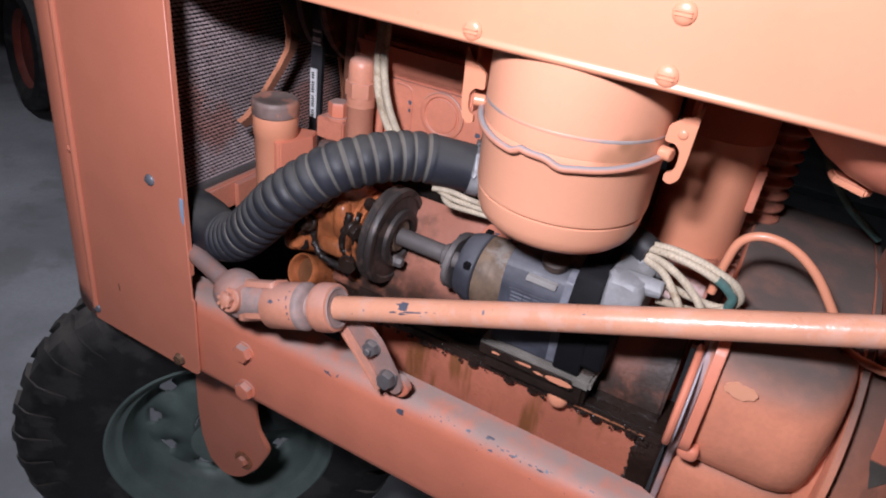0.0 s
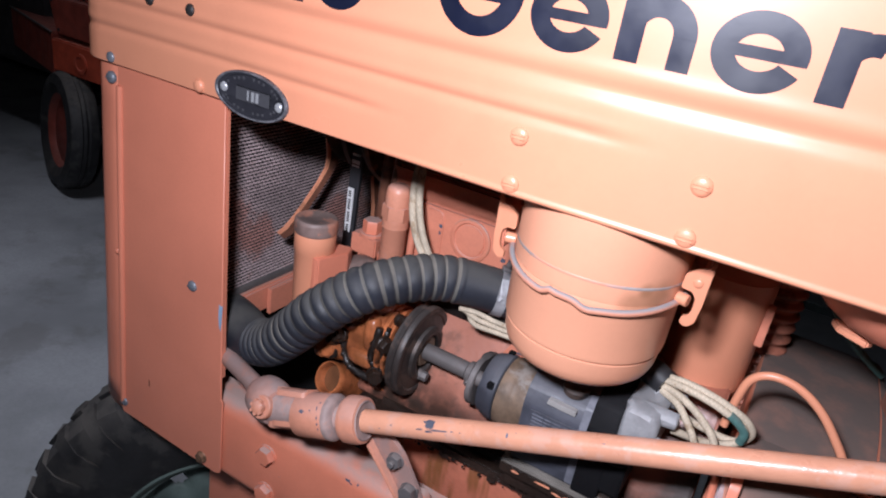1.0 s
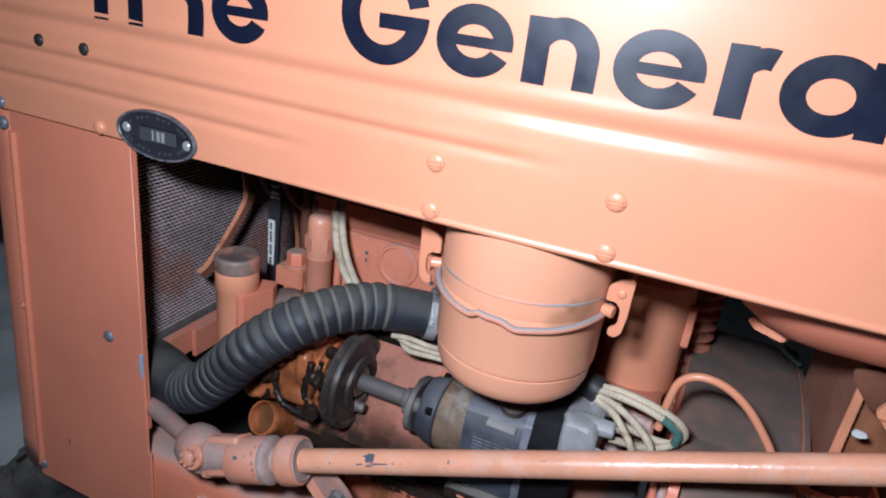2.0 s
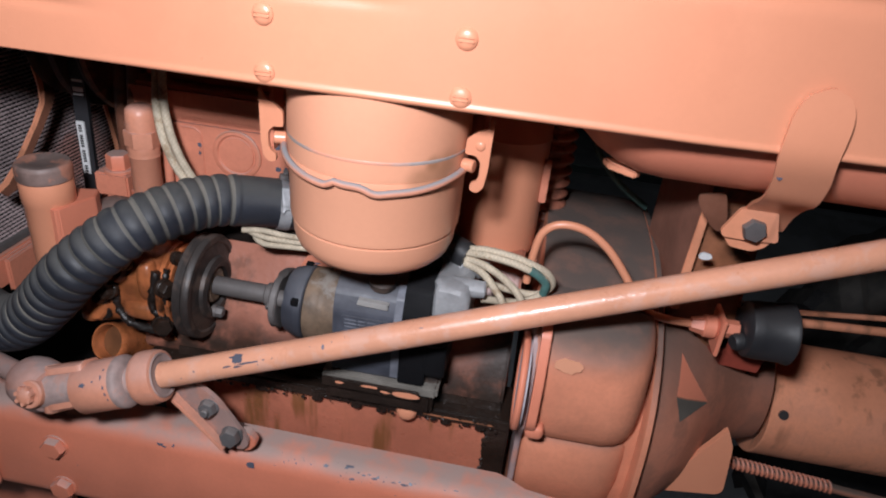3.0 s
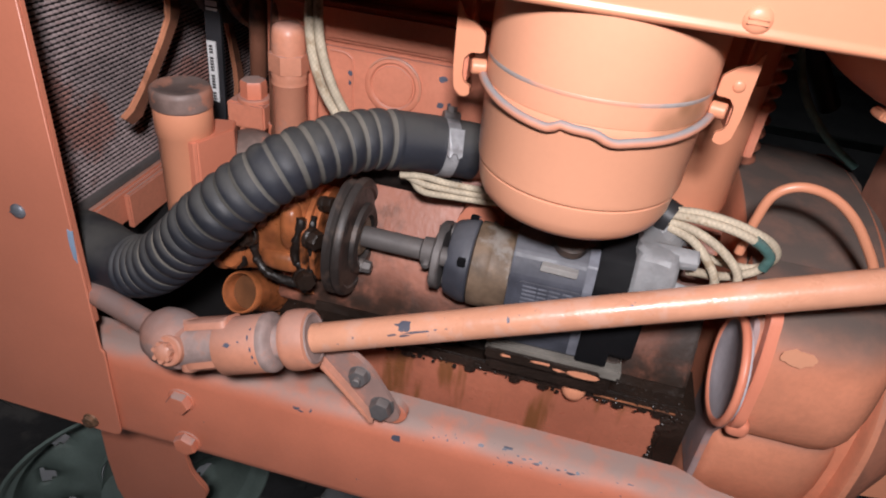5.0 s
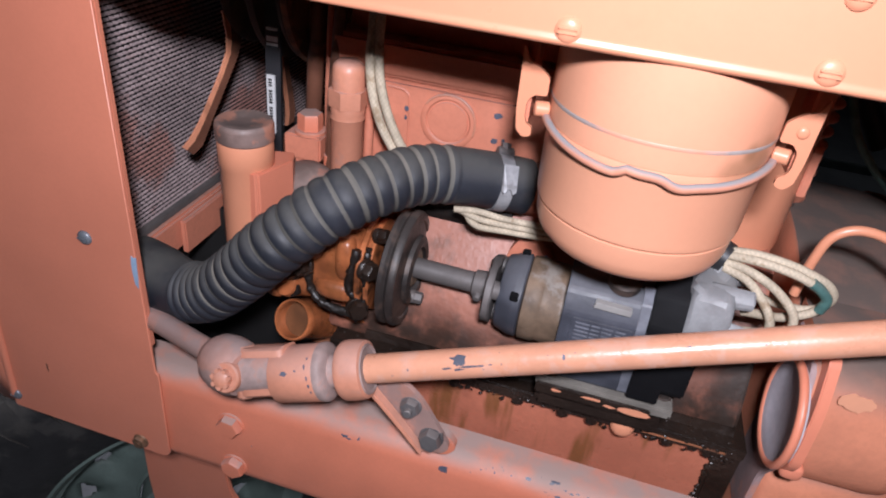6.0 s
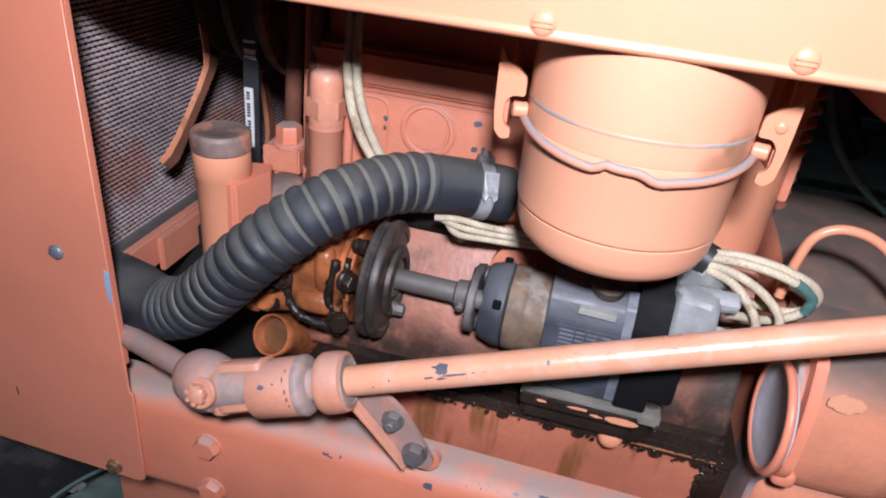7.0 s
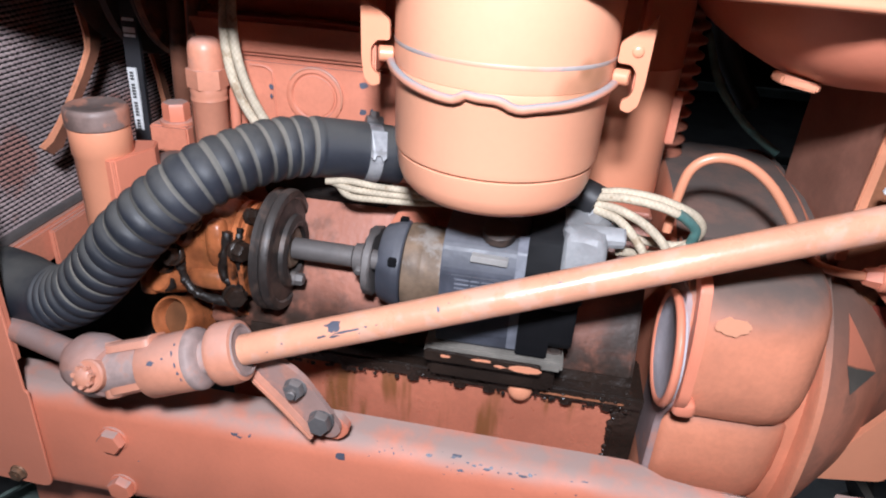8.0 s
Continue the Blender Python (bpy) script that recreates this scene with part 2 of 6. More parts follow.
braid = material("cream_braid", (0.50, 0.42, 0.31), 0.75, var=0.2, scale=60, blot=0.6, blot_col=(0.22, 0.13, 0.06), blot_scale=50, blot_at=0.56, bump=0.4, weave=620.0)
teal = material("green_wire", (0.075, 0.165, 0.15), 0.55, var=0.35, scale=60, dust=0.35, dust_col=(0.20, 0.22, 0.20))
cap_mat = material("grimy_cap", (0.17, 0.115, 0.10), 0.5, var=0.35, scale=30, blot=0.75, blot_col=(0.46, 0.19, 0.12), blot_scale=28, blot_at=0.50, dust=0.35, dust_col=(0.14, 0.12, 0.11), bump=0.3)
core_shade_black = material("core_and_shade_black", (0.006, 0.005, 0.005), 0.8)
core_fin = material("radiator_fin", (0.42, 0.33, 0.325), 0.55, 0.05, var=0.3, scale=7, blot=0.6, blot_col=(0.38, 0.13, 0.08), blot_scale=8, blot_at=0.48, island=0.12)
badge_rim = material("worn_badge_rim", (0.15, 0.15, 0.165), 0.5, 0.3, var=0.35, scale=90, blot=0.6, blot_col=(0.06, 0.06, 0.068), blot_scale=150, blot_at=0.5, bump=0.2)
badge_dim = material("badge_dim_metal", (0.085, 0.085, 0.095), 0.45, 0.4, var=0.2)
letter_mat = material("dark_blue_lettering", (0.006, 0.008, 0.022), 0.36, var=0.2, bump=0.02)
badge_mat = material("dark_badge_metal", (0.045, 0.045, 0.055), 0.35, 0.5, var=0.25)
tag_metal = material("pale_tag_metal", (0.34, 0.325, 0.31), 0.5, 0.1, var=0.25)
strip_grey = material("worn_grey_edge", (0.135, 0.14, 0.165), 0.5, var=0.3, scale=40, blot=0.4, blot_col=(0.06, 0.06, 0.075), blot_scale=60)
chip_mat = material("bare_grey_primer", (0.095, 0.10, 0.135), 0.5, var=0.3, fine=400)
chip_blue = material("blue_under_paint", (0.28, 0.38, 0.52), 0.5, var=0.2)
label_white = material("white_label", (0.62, 0.62, 0.62), 0.5, var=0.1)
ink = material("black_print", (0.03, 0.03, 0.03), 0.6)
tyre_mat = material("tyre_rubber", (0.013, 0.013, 0.014), 0.6, var=0.3, dust=0.75, dust_low=0.2, dust_col=(0.10, 0.088, 0.075), bump=0.3, blot=0.6, blot_col=(0.05, 0.047, 0.043), blot_scale=11, blot_at=0.50)
rim_mat = material("dull_green_rim", (0.115, 0.155, 0.14), 0.5, var=0.2, dust=0.3, dust_col=(0.11, 0.12, 0.10))
concrete = material("concrete_floor", (0.23, 0.235, 0.24), 0.7, var=0.25, scale=2.2, fine=90, blot=0.35, blot_col=(0.10, 0.09, 0.08), blot_scale=3.0, blot_at=0.55, bump=0.3)
shed_wall = material("dark_shed_boards", (0.05, 0.042, 0.036), 0.8, var=0.35, scale=3, bump=0.3)
# One red in two tones, for the beam's lit and shaded sides.
red_lit = material("red_paint", (0.42, 0.065, 0.03), 0.4, var=0.2, dust=0.4, dust_col=(0.30, 0.16, 0.12))
red_paint = material("dull_shaded_red_paint", (0.20, 0.038, 0.024), 0.5, var=0.25, dust=0.4, dust_col=(0.18, 0.10, 0.08))
wood = material("pale_board", (0.38, 0.31, 0.22), 0.7, var=0.2, scale=30)
dark_iron = material("dark_iron", (0.035, 0.032, 0.032), 0.55, 0.2, var=0.3)
dark_green = material("dark_green_steel", (0.03, 0.045, 0.042), 0.5, var=0.3, dust=0.3, dust_col=(0.09, 0.09, 0.08))


# ---- building helpers ----
def part(name, bm, mat, parent=None, label="", angle=38, thick=0.0):
    bmesh.ops.recalc_face_normals(bm, faces=bm.faces)
    me = bpy.data.meshes.new(name)
    bm.to_mesh(me)
    bm.free()
    me.materials.append(mat)
    me.shade_smooth()
    me.set_sharp_from_angle(angle=radians(angle))
    ob = new(name, me)
    if parent is not None:
        ob.parent = parent
        ob.matrix_parent_inverse = Matrix.Translation(-base_of(parent))
    if thick:
        s = ob.modifiers.new("thickness", "SOLIDIFY")
        s.thickness, s.offset = thick, 0
    return tagged(ob, label) if label else ob


def base_of(ob):
    p = Vector(ob.location)
    while ob.parent is not None:
        ob = ob.parent
        if ob.type == "EMPTY":
            return Vector((0, 0, 0))
    return p


def thing(name, at, label, category, group=""):
    ob = new(name)
    ob.location, ob.empty_display_size = at, 0.1
    return tagged(ob, label, category, group)


def B():
    return bmesh.new()


def bevel_new(bm, faces, off, seg=2):
    edges = list({e for f in faces for e in f.edges})
    bmesh.ops.bevel(bm, geom=edges, offset=off, segments=seg, affect="EDGES", clamp_overlap=True)


def prism(bm, pts, axis, a, b, bev=0.0, seg=2):
    """A flat outline drawn out along an axis: pts are (x, z) for y, (y, z) for x, (x, y) for z."""
    put = {"y": lambda p, d: (p[0], d, p[1]), "x": lambda p, d: (d, p[0], p[1]), "z": lambda p, d: (p[0], p[1], d)}[axis]
    lo = [bm.verts.new(put(p, a)) for p in pts]
    hi = [bm.verts.new(put(p, b)) for p in pts]
    fs = [bm.faces.new(lo), bm.faces.new(hi[::-1])]
    for i in range(len(pts)):
        j = (i + 1) % len(pts)
        fs.append(bm.faces.new((lo[i], hi[i], hi[j], lo[j])))
    bmesh.ops.recalc_face_normals(bm, faces=fs)
    if bev:
        bevel_new(bm, fs, bev, seg)
    return bm


def box(bm, x0, x1, y0, y1, z0, z1, bev=0.0, seg=2):
    return prism(bm, [(x0, z0), (x1, z0), (x1, z1), (x0, z1)], "y", y0, y1, bev, seg)


def rounded(pts, r, n=5):
    """Outline with its corners rounded; r may be one radius or one for each corner."""
    out = []
    for i, p in enumerate(pts):
        rr = r[i] if isinstance(r, (list, tuple)) else r
        p, a, b = Vector(p), Vector(pts[i - 1]), Vector(pts[(i + 1) % len(pts)])
        if rr <= 0:
            out.append(tuple(p))
            continue
        u, v = (a - p), (b - p)
        d = min(rr, u.length * 0.45, v.length * 0.45)
        s, e = p + u.normalized() * d, p + v.normalized() * d
        for k in range(n + 1):
            t = k / n
            out.append(tuple(s * (1 - t) ** 2 + p * 2 * t * (1 - t) + e * t * t))
    return out


def frame_of(d):
    d = Vector(d).normalized()
    up = Vector((0, 0, 1)) if abs(d.z) < 0.9 else Vector((1, 0, 0))
    u = d.cross(up).normalized()
    return d, u, u.cross(d)


def lathe(bm, prof, org, axis, seg=32, turn=0.0, caps=True):
    """A profile of (radius, height) turned about an axis through org."""
    d, u, v = frame_of(axis)
    org, rings = Vector(org), []
    for r, h in prof:
        r = max(r, 1e-4)
        rings.append([bm.verts.new(org + d * h + (u * math.cos(a) + v * math.sin(a)) * r)
                      for a in (turn + 2 * math.pi * k / seg for k in range(seg))])
    for a, b in zip(rings, rings[1:]):
        for k in range(seg):
            bm.faces.new((a[k], a[(k + 1) % seg], b[(k + 1) % seg], b[k]))
    if caps:
        bm.faces.new(rings[0][::-1])
        bm.faces.new(rings[-1])
    return bm


def rod(bm, p, q, r, r2=None, seg=20, cham=0.0):
    p, q = Vector(p), Vector(q)
    h = (q - p).length
    r2 = r if r2 is None else r2
    prof = [(r, 0), (r2, h)] if not cham else [(r - cham, 0), (r, cham), (r2, h - cham), (r2 - cham, h)]
    return lathe(bm, prof, p, q - p, seg)


def smooth_path(pts, res=8):
    pts = [Vector(p) for p in pts]
    if len(pts) == 2:
        return [pts[0].lerp(pts[1], k / res) for k in range(res + 1)]
    ext = [pts[0] * 2 - pts[1], *pts, pts[-1] * 2 - pts[-2]]
    out = []
    for a, b, c, d in zip(ext, ext[1:], ext[2:], ext[3:]):
        for k in range(res):
            t = k / res
            out.append(0.5 * ((2 * b) + (c - a) * t + (2 * a - 5 * b + 4 * c - d) * t * t + (3 * b - a - 3 * c + d) * t ** 3))
    return out + [pts[-1]]


def sweep(bm, path, radius, seg=12):
    """A tube along a dense path; radius is a number or a function of the length gone."""
    t0 = (path[1] - path[0]).normalized()
    _, u, v = frame_of(t0)
    rings, gone = [], 0.0
    for i, p in enumerate(path):
        t = (path[min(i + 1, len(path) - 1)] - path[max(i - 1, 0)]).normalized()
        if i:
            gone += (p - path[i - 1]).length
        u = (u - t * u.dot(t)).normalized()
        v = t.cross(u)
        r = radius(gone) if callable(radius) else radius
        rings.append([bm.verts.new(p + (u * math.cos(a) + v * math.sin(a)) * r) for a in (2 * math.pi * k / seg for k in range(seg))])
    for a, b in zip(rings, rings[1:]):
        for k in range(seg):
            bm.faces.new((a[k], a[(k + 1) % seg], b[(k + 1) % seg], b[k]))
    bm.faces.new(rings[0][::-1])
    bm.faces.new(rings[-1])
    return bm


def tube(bm, pts, r, seg=10, res=8):
    return sweep(bm, smooth_path(pts, res), r, seg)


def hexbolt(bm, at, axis, r=0.0135, h=0.009, washer=True, turn=0.2):
    d = Vector(axis).normalized()
    at = Vector(at)
    if washer:
        lathe(bm, [(r * 1.12, -0.003), (r * 1.12, 0.0008), (r * 1.05, 0.0016)], at, d, 20)
    lathe(bm, [(r, 0), (r, h * 0.8), (r * 0.88, h), (r * 0.5, h * 1.02)], at, d, 6, turn)
    return bm


def dome(bm, at, axis, r, h, slot=False):
    return lathe(bm, [(r, -0.002), (r, h * 0.25), (r * 0.86, h * 0.6), (r * 0.6, h * 0.85), (r * 0.3, h * 0.97), (0, h)], at, axis, 20)


def chips(bm, spots, axis, rng, proud=0.0005):
    """Small ragged flakes lying on a face across the y or the z axis: (x, z or y, level, width, height)."""
    for x, w, lev, sx, sy in spots:
        n = 9
        pts = []
        for k in range(n):
            a = 2 * math.pi * k / n
            q = rng.uniform(0.55, 1.1)
            pts.append((x + sx * q * math.cos(a), w + sy * q * math.sin(a)))
        prism(bm, pts, axis, lev, lev - proud if axis == "y" else lev + proud)
    return bm


rng = random.Random(7)

# ---- the shed ----
def slab(name, x0, x1, y0, y1, z0, z1, mat, label, cat):
    ob = part(name, box(B(), x0, x1, y0, y1, z0, z1), mat)
    return tagged(ob, label, cat, kind="structure")


slab("floor", -8, 7, -5, 6, GROUND - 0.15, GROUND, concrete, "grey worn concrete shed floor with stains", "floor")
slab("wall_front", -8.2, -8, -5, 6, GROUND, 4, shed_wall, "dark timber shed wall in shade", "wall")
slab("wall_rear", 7, 7.2, -5, 6, GROUND, 4, shed_wall, "dark timber shed wall in shade", "wall")
slab("wall_far", -8.2, 7.2, 6, 6.2, GROUND, 4, shed_wall, "dark timber shed wall in shade", "wall")
slab("wall_near", -8.2, 7.2, -5.2, -5, GROUND, 4, shed_wall, "dark timber shed wall in shade", "wall")
slab("ceiling", -8.2, 7.2, -5.2, 6.2, 4, 4.2, shed_wall, "dark shed roof lining", "ceiling")

# ---- the tractor ----
tractor = thing("tractor", (0.3, 0.28, GROUND), "vintage orange farm tractor with exposed dusty engine on concrete floor", "tractor")
CY = 0.28


# frame rail: a channel with its flanges turned inwards
def rail_section(width):
    out = [(width, 0.665), (0.020, 0.665), (0.012, 0.6635), (0.006, 0.659), (0.002, 0.652), (0.0, 0.643),
           (0.0, 0.550), (0.002, 0.541), (0.007, 0.534), (0.016, 0.531), (0.045, 0.531)]
    inn = [(0.045, 0.539), (0.018, 0.539), (0.011, 0.543), (0.008, 0.551), (0.008, 0.643), (0.011, 0.652), (0.020, 0.657), (width, 0.657)]
    return out + inn


bm = B()
stations = [(-0.285, 0.043), (0.2, 0.043), (0.495, 0.041), (0.508, 0.036), (0.525, 0.026), (0.55, 0.022), (0.64, 0.018), (0.66, 0.022), (0.676, 0.042), (0.9, 0.044), (1.5, 0.044)]
rings = [[bm.verts.new((x, y, z)) for y, z in rail_section(w)] for x, w in stations]
for a, b in zip(rings, rings[1:]):
    for k in range(len(a)):
        j = (k + 1) % len(a)
        bm.faces.new((a[k], a[j], b[j], b[k]))
bm.faces.new(rings[0][::-1])
bm.faces.new(rings[-1])
rail = part("frame_rail", bm, paint_dusty, tractor, "long orange steel frame rail with dusty top edge")
for x, z, r, s in ((0.0, 0.620, 0.0135, 0.1), (0.0, 0.556, 0.0135, 0.4), (0.541, 0.620, 0.0135, 0.25), (0.613, 0.619, 0.0135, 0.5), (0.717, 0.620, 0.0135, 0.1)):
    part("rail_bolt", hexbolt(B(), (x, 0, z), (0, -1, 0), r, 0.010, turn=s), paint_dusty, rail)
part("rivet", dome(B(), (0.48, 0, 0.581), (0, -1, 0), 0.010, 0.006), paint_dusty, rail)
part("bolt_hole", lathe(B(), [(0.011, 0), (0.011, 0.001)], (0.795, 0.0, 0.628), (0, -1, 0), 20), dark_iron, rail)
spots = [(0.232, 0.650, 0.0, 0.005, 0.006)]
spots += [(rng.uniform(0.0, 0.6), rng.uniform(0.56, 0.64), 0.0, rng.uniform(0.0005, 0.0015), rng.uniform(0.0005, 0.0015)) for _ in range(3)]
bm = chips(B(), spots, "y", rng)
edge = [(0.0, 0.020, 0.665), (0.0081, 0.012, 0.6635), (0.0156, 0.006, 0.659), (0.0237, 0.002, 0.652), (0.0329, 0.0, 0.643)]
edge_spots = [(0.281, 0.016, 0.0012, 0.0015), (0.297, 0.014, 0.0012, 0.0012), (0.313, 0.012, 0.004, 0.0016), (0.340, 0.008, 0.006, 0.0016), (0.336, 0.0105, 0.003, 0.0012), (0.344, 0.021, 0.0035, 0.0016), (0.355, 0.0145, 0.003, 0.001), (0.349, 0.013, 0.0015, 0.001), (0.361, 0.0130, 0.002, 0.001), (0.367, 0.0160, 0.0045, 0.002), (0.371, 0.0135, 0.002, 0.002), (0.388, 0.016, 0.003, 0.001), (0.400, 0.0165, 0.005, 0.0014), (0.406, 0.0145, 0.002, 0.002), (0.394, 0.0145, 0.002, 0.0012), (0.454, 0.012, 0.003, 0.0008), (0.128, 0.024, 0.006, 0.0022), (0.133, 0.026, 0.003, 0.0016), (0.143, 0.023, 0.0018, 0.0022)]
edge_spots += [(rng.uniform(0.25, 0.47), rng.uniform(0.006, 0.03), rng.uniform(0.0005, 0.0015), rng.uniform(0.0004, 0.0009)) for _ in range(22)]
for x, d, sx, sz in edge_spots:
    ring = []
    for k in range(12):
        q = 0.0 if k == 0 else rng.uniform(0.45, 1.15)
        dd = d + sz * q * math.sin(2 * math.pi * k / 11)
        ring.append(bm.verts.new((x + sx * q * math.cos(2 * math.pi * k / 11), float(np.interp(dd, [e[0] for e in edge], [e[1] for e in edge])) - 0.0005, float(np.interp(dd, [e[0] for e in edge], [e[2] for e in edge])) + 0.0004)))
    for k in range(1, 12):
        bm.faces.new((ring[0], ring[k], ring[k % 11 + 1]))
tagged(part("paint_chip", bm, chip_mat, rail, "dark chips in the orange paint"), kind="stuff")
# the far rail
bm = B()
rings = [[bm.verts.new((x, 2 * CY - y, z)) for y, z in rail_section(0.044)] for x in (-0.285, 0.72)]
for k in range(len(rings[0])):
    j = (k + 1) % len(rings[0])
    bm.faces.new((rings[0][k], rings[0][j], rings[1][j], rings[1][k]))
part("frame_rail", bm, paint_dusty, tractor)

# radiator side panel, its bead and the rounded front shell
xf = lambda z: -0.288 + (z - 0.58) * 0.05
bm = B()
outline = rounded([(-0.081, 0.537), (-0.079, 0.664), (-0.0825, 0.667), (-0.083, 1.085), (xf(1.085), 1.085), (xf(0.56), 0.543)], [0.012, 0, 0, 0, 0, 0.004])
prism(bm, outline, "y", -0.0045, -0.0015, 0.0007, 1)
panel = part("side_panel", bm, paint_panel, tractor, "flat orange radiator side panel with a rounded lower corner")
part("panel_lip", prism(B(), [(-0.086, 0.70), (-0.0832, 0.70), (-0.0832, 1.083), (-0.086, 1.083)], "y", -0.0014, 0.0045, 0.0008), paint_panel, panel)
bm = B()
sweep(bm, [Vector((xf(z) + 0.004, -0.0045, z)) for z in np.linspace(0.562, 1.045, 14)], 0.0045, 10)
part("bead", bm, paint_panel, panel)
for x, z, ax in ((-0.135, 0.819, 0), (-0.283, 0.563, 0), (-0.117, 0.551, 1), (xf(1.05) - 0.012, 1.052, 0), (-0.2795, 0.816, 0)):
    bm = B()
    if ax:
        hexbolt(bm, (x, -0.0045, z), (0, -1, 0), 0.0085, 0.006)
        rod(bm, (x, -0.005, z), (x, -0.0125, z), 0.004, seg=10)
        part("panel_bolt", bm, rusty_bolt, panel, "rusty bolt")
    else:
        small = 0.6 if abs(z - 0.816) < 0.001 else 1.0
        dome(bm, (x, -0.0045, z), (0, -1, 0), 0.0075 * small, 0.004)
        box(bm, x - 0.0055 * small, x + 0.0055 * small, -0.0090, -0.0083, z - 0.0007, z + 0.0007)
        part("screw", bm, screw_grey if small == 1.0 else paint_panel, panel)
bm = chips(B(), [(-0.0850, 0.797, -0.0045, 0.0045, 0.021)], "y", rng)
tagged(part("paint_chip", bm, chip_blue, panel, "pale blue chip at the panel edge"), kind="stuff")
bm = chips(B(), [(-0.225, 0.625, -0.0045, 0.0012, 0.007)], "y", rng)
part("scratch", bm, paint_brown, panel)
bm = B()
plan = [(0.010, 0.0), (-0.02, 0.0), (-0.033, 0.001), (-0.044, 0.006), (-0.052, 0.015), (-0.056, 0.028), (-0.058, 0.06), (-0.060, 0.17), (-0.061, CY)]
rows = []
for z in np.linspace(0.545, 1.07, 12):
    row = [bm.verts.new((xf(z) + dx, -0.0005 + dy, max(z, 0.545 + 0.045 * max(0.0, (-dx - 0.012) / 0.049) ** 2))) for dx, dy in plan]
    rows.append(row + [bm.verts.new((v.co.x, 2 * CY - v.co.y, v.co.z)) for v in reversed(row[:-1])])
for a, b in zip(rows, rows[1:]):
    for k in range(len(a) - 1):
        bm.faces.new((a[k], a[k + 1], b[k + 1], b[k]))
part("front_shell", bm, paint_panel, tractor, "rounded orange radiator front shell", thick=0.002)
part("side_panel", box(B(), xf(0.8), -0.081, 2 * CY, 2 * CY + 0.003, 0.54, 1.085, 0.001), paint_panel, tractor)


# hood: one pressed sheet with shallow creases
HX = [-0.40, -0.12, 0.0, 0.15, 0.27, 0.417, 0.55, 0.66, 0.78]
HY = [-0.0075, -0.0095, -0.0155, -0.0225, -0.0252, -0.0205, -0.0125, -0.0050, 0.0010]


def hood_y(x):
    return sum(float(np.interp(x + d, HX, HY)) for d in (-0.05, -0.025, 0.0, 0.025, 0.05)) / 5


def crease(x, z):
    d = 0.0
    for zc, xe, dep, w in ((1.112, 0.148, 0.0022, 0.0045), (1.142, 0.368, 0.0024, 0.0045), (1.1765, 3.0, 0.0030, 0.007)):
        fade = min(1.0, max(0.0, (xe - x) / 0.05))
        u = (z - zc) / w
        d += dep * fade * (math.exp(-u * u) - 0.35 * math.exp(-(u - 1.8) ** 2))
    return d - 0.0016 * math.exp(-((z - 1.0768) / 0.0018) ** 2) * min(1.0, max(0.0, (x - 0.12) / 0.1))


zs = [1.0735, 1.0742, 1.0752, 1.0762, 1.0772, 1.0785, 1.0797] + list(np.arange(1.081, 1.21, 0.0022)) + list(np.linspace(1.214, 1.30, 10))
side = [(0.0, z) for z in zs]
for k in range(1, 13):
    a = math.pi / 2 * k / 12
    side.append((0.12 * (1 - math.cos(a)), 1.30 + 0.13 * math.sin(a)))
side.append((CY + 0.022, 1.435))
xs = [(-0.352, 0.16), (-0.350, 0.05), (-0.344, 0.034), (-0.334, 0.020), (-0.320, 0.008), (-0.306, 0.0018), (-0.293, 0.0)] + [(x, 0.0) for x in np.linspace(-0.285, 0.762, 66)]
bm = B()
grid = []
for x, dy in xs:
    grid.append([bm.verts.new((x + 0.05 * max(0, z - 1.0735) * (x < -0.29), hood_y(x) + dy + (0.004 if i == 0 else 0.0012 if i == 1 else 0.0) + oy + crease(x, z), z - 0.0032 * min(1.0, ((x - 0.27) / 0.32) ** 2) * (z < 1.09))) for i, (oy, z) in enumerate(side)])
for a, b in zip(grid, grid[1:]):
    for k in range(len(side) - 1):
        bm.faces.new((a[k], a[k + 1], b[k + 1], b[k]))
hood = part("hood", bm, paint, tractor, "glossy faded orange sheet metal engine hood", 50, thick=0.0016)
bm = B()
grid = []
for x, dy in xs:
    grid.append([bm.verts.new((x, 2 * CY + 0.022 - dy - oy, z)) for i, (oy, z) in enumerate(side) if i % 6 == 0 or i > len(side) - 14])
for a, b in zip(grid, grid[1:]):
    for k in range(len(a) - 1):
        bm.faces.new((a[k], a[k + 1], b[k + 1], b[k]))
part("hood_side", bm, paint, tractor, angle=50, thick=0.0016)
for x in (0.271, 0.417):
    for z in (1.0835, 1.125):
        bm = dome(B(), (x, hood_y(x) - 0.0008, z), (0, -1, 0), 0.0080, 0.0036)
        for w in (0.0014, -0.0014):
            box(bm, x - 0.0058, x + 0.0058, hood_y(x) - 0.0050, hood_y(x) - 0.0030, z + w - 0.0007, z + w + 0.0007, 0.0003, 1)
        part("hood_screw", bm, paint, hood)
part("hood_screw", dome(B(), (-0.116, hood_y(-0.116) - 0.0008, 1.078), (0, -1, 0), 0.0075, 0.005), paint, hood)
# The two upper ones are dark domes standing in for open holes.
for x, z in ((-0.268, 1.078), (-0.13, 1.155), (-0.195, 1.155)):
    part("screw", dome(B(), (x, hood_y(x) - 0.0008, z), (0, -1, 0), 0.0065, 0.004), screw_grey if z < 1.1 else dark_iron, hood)

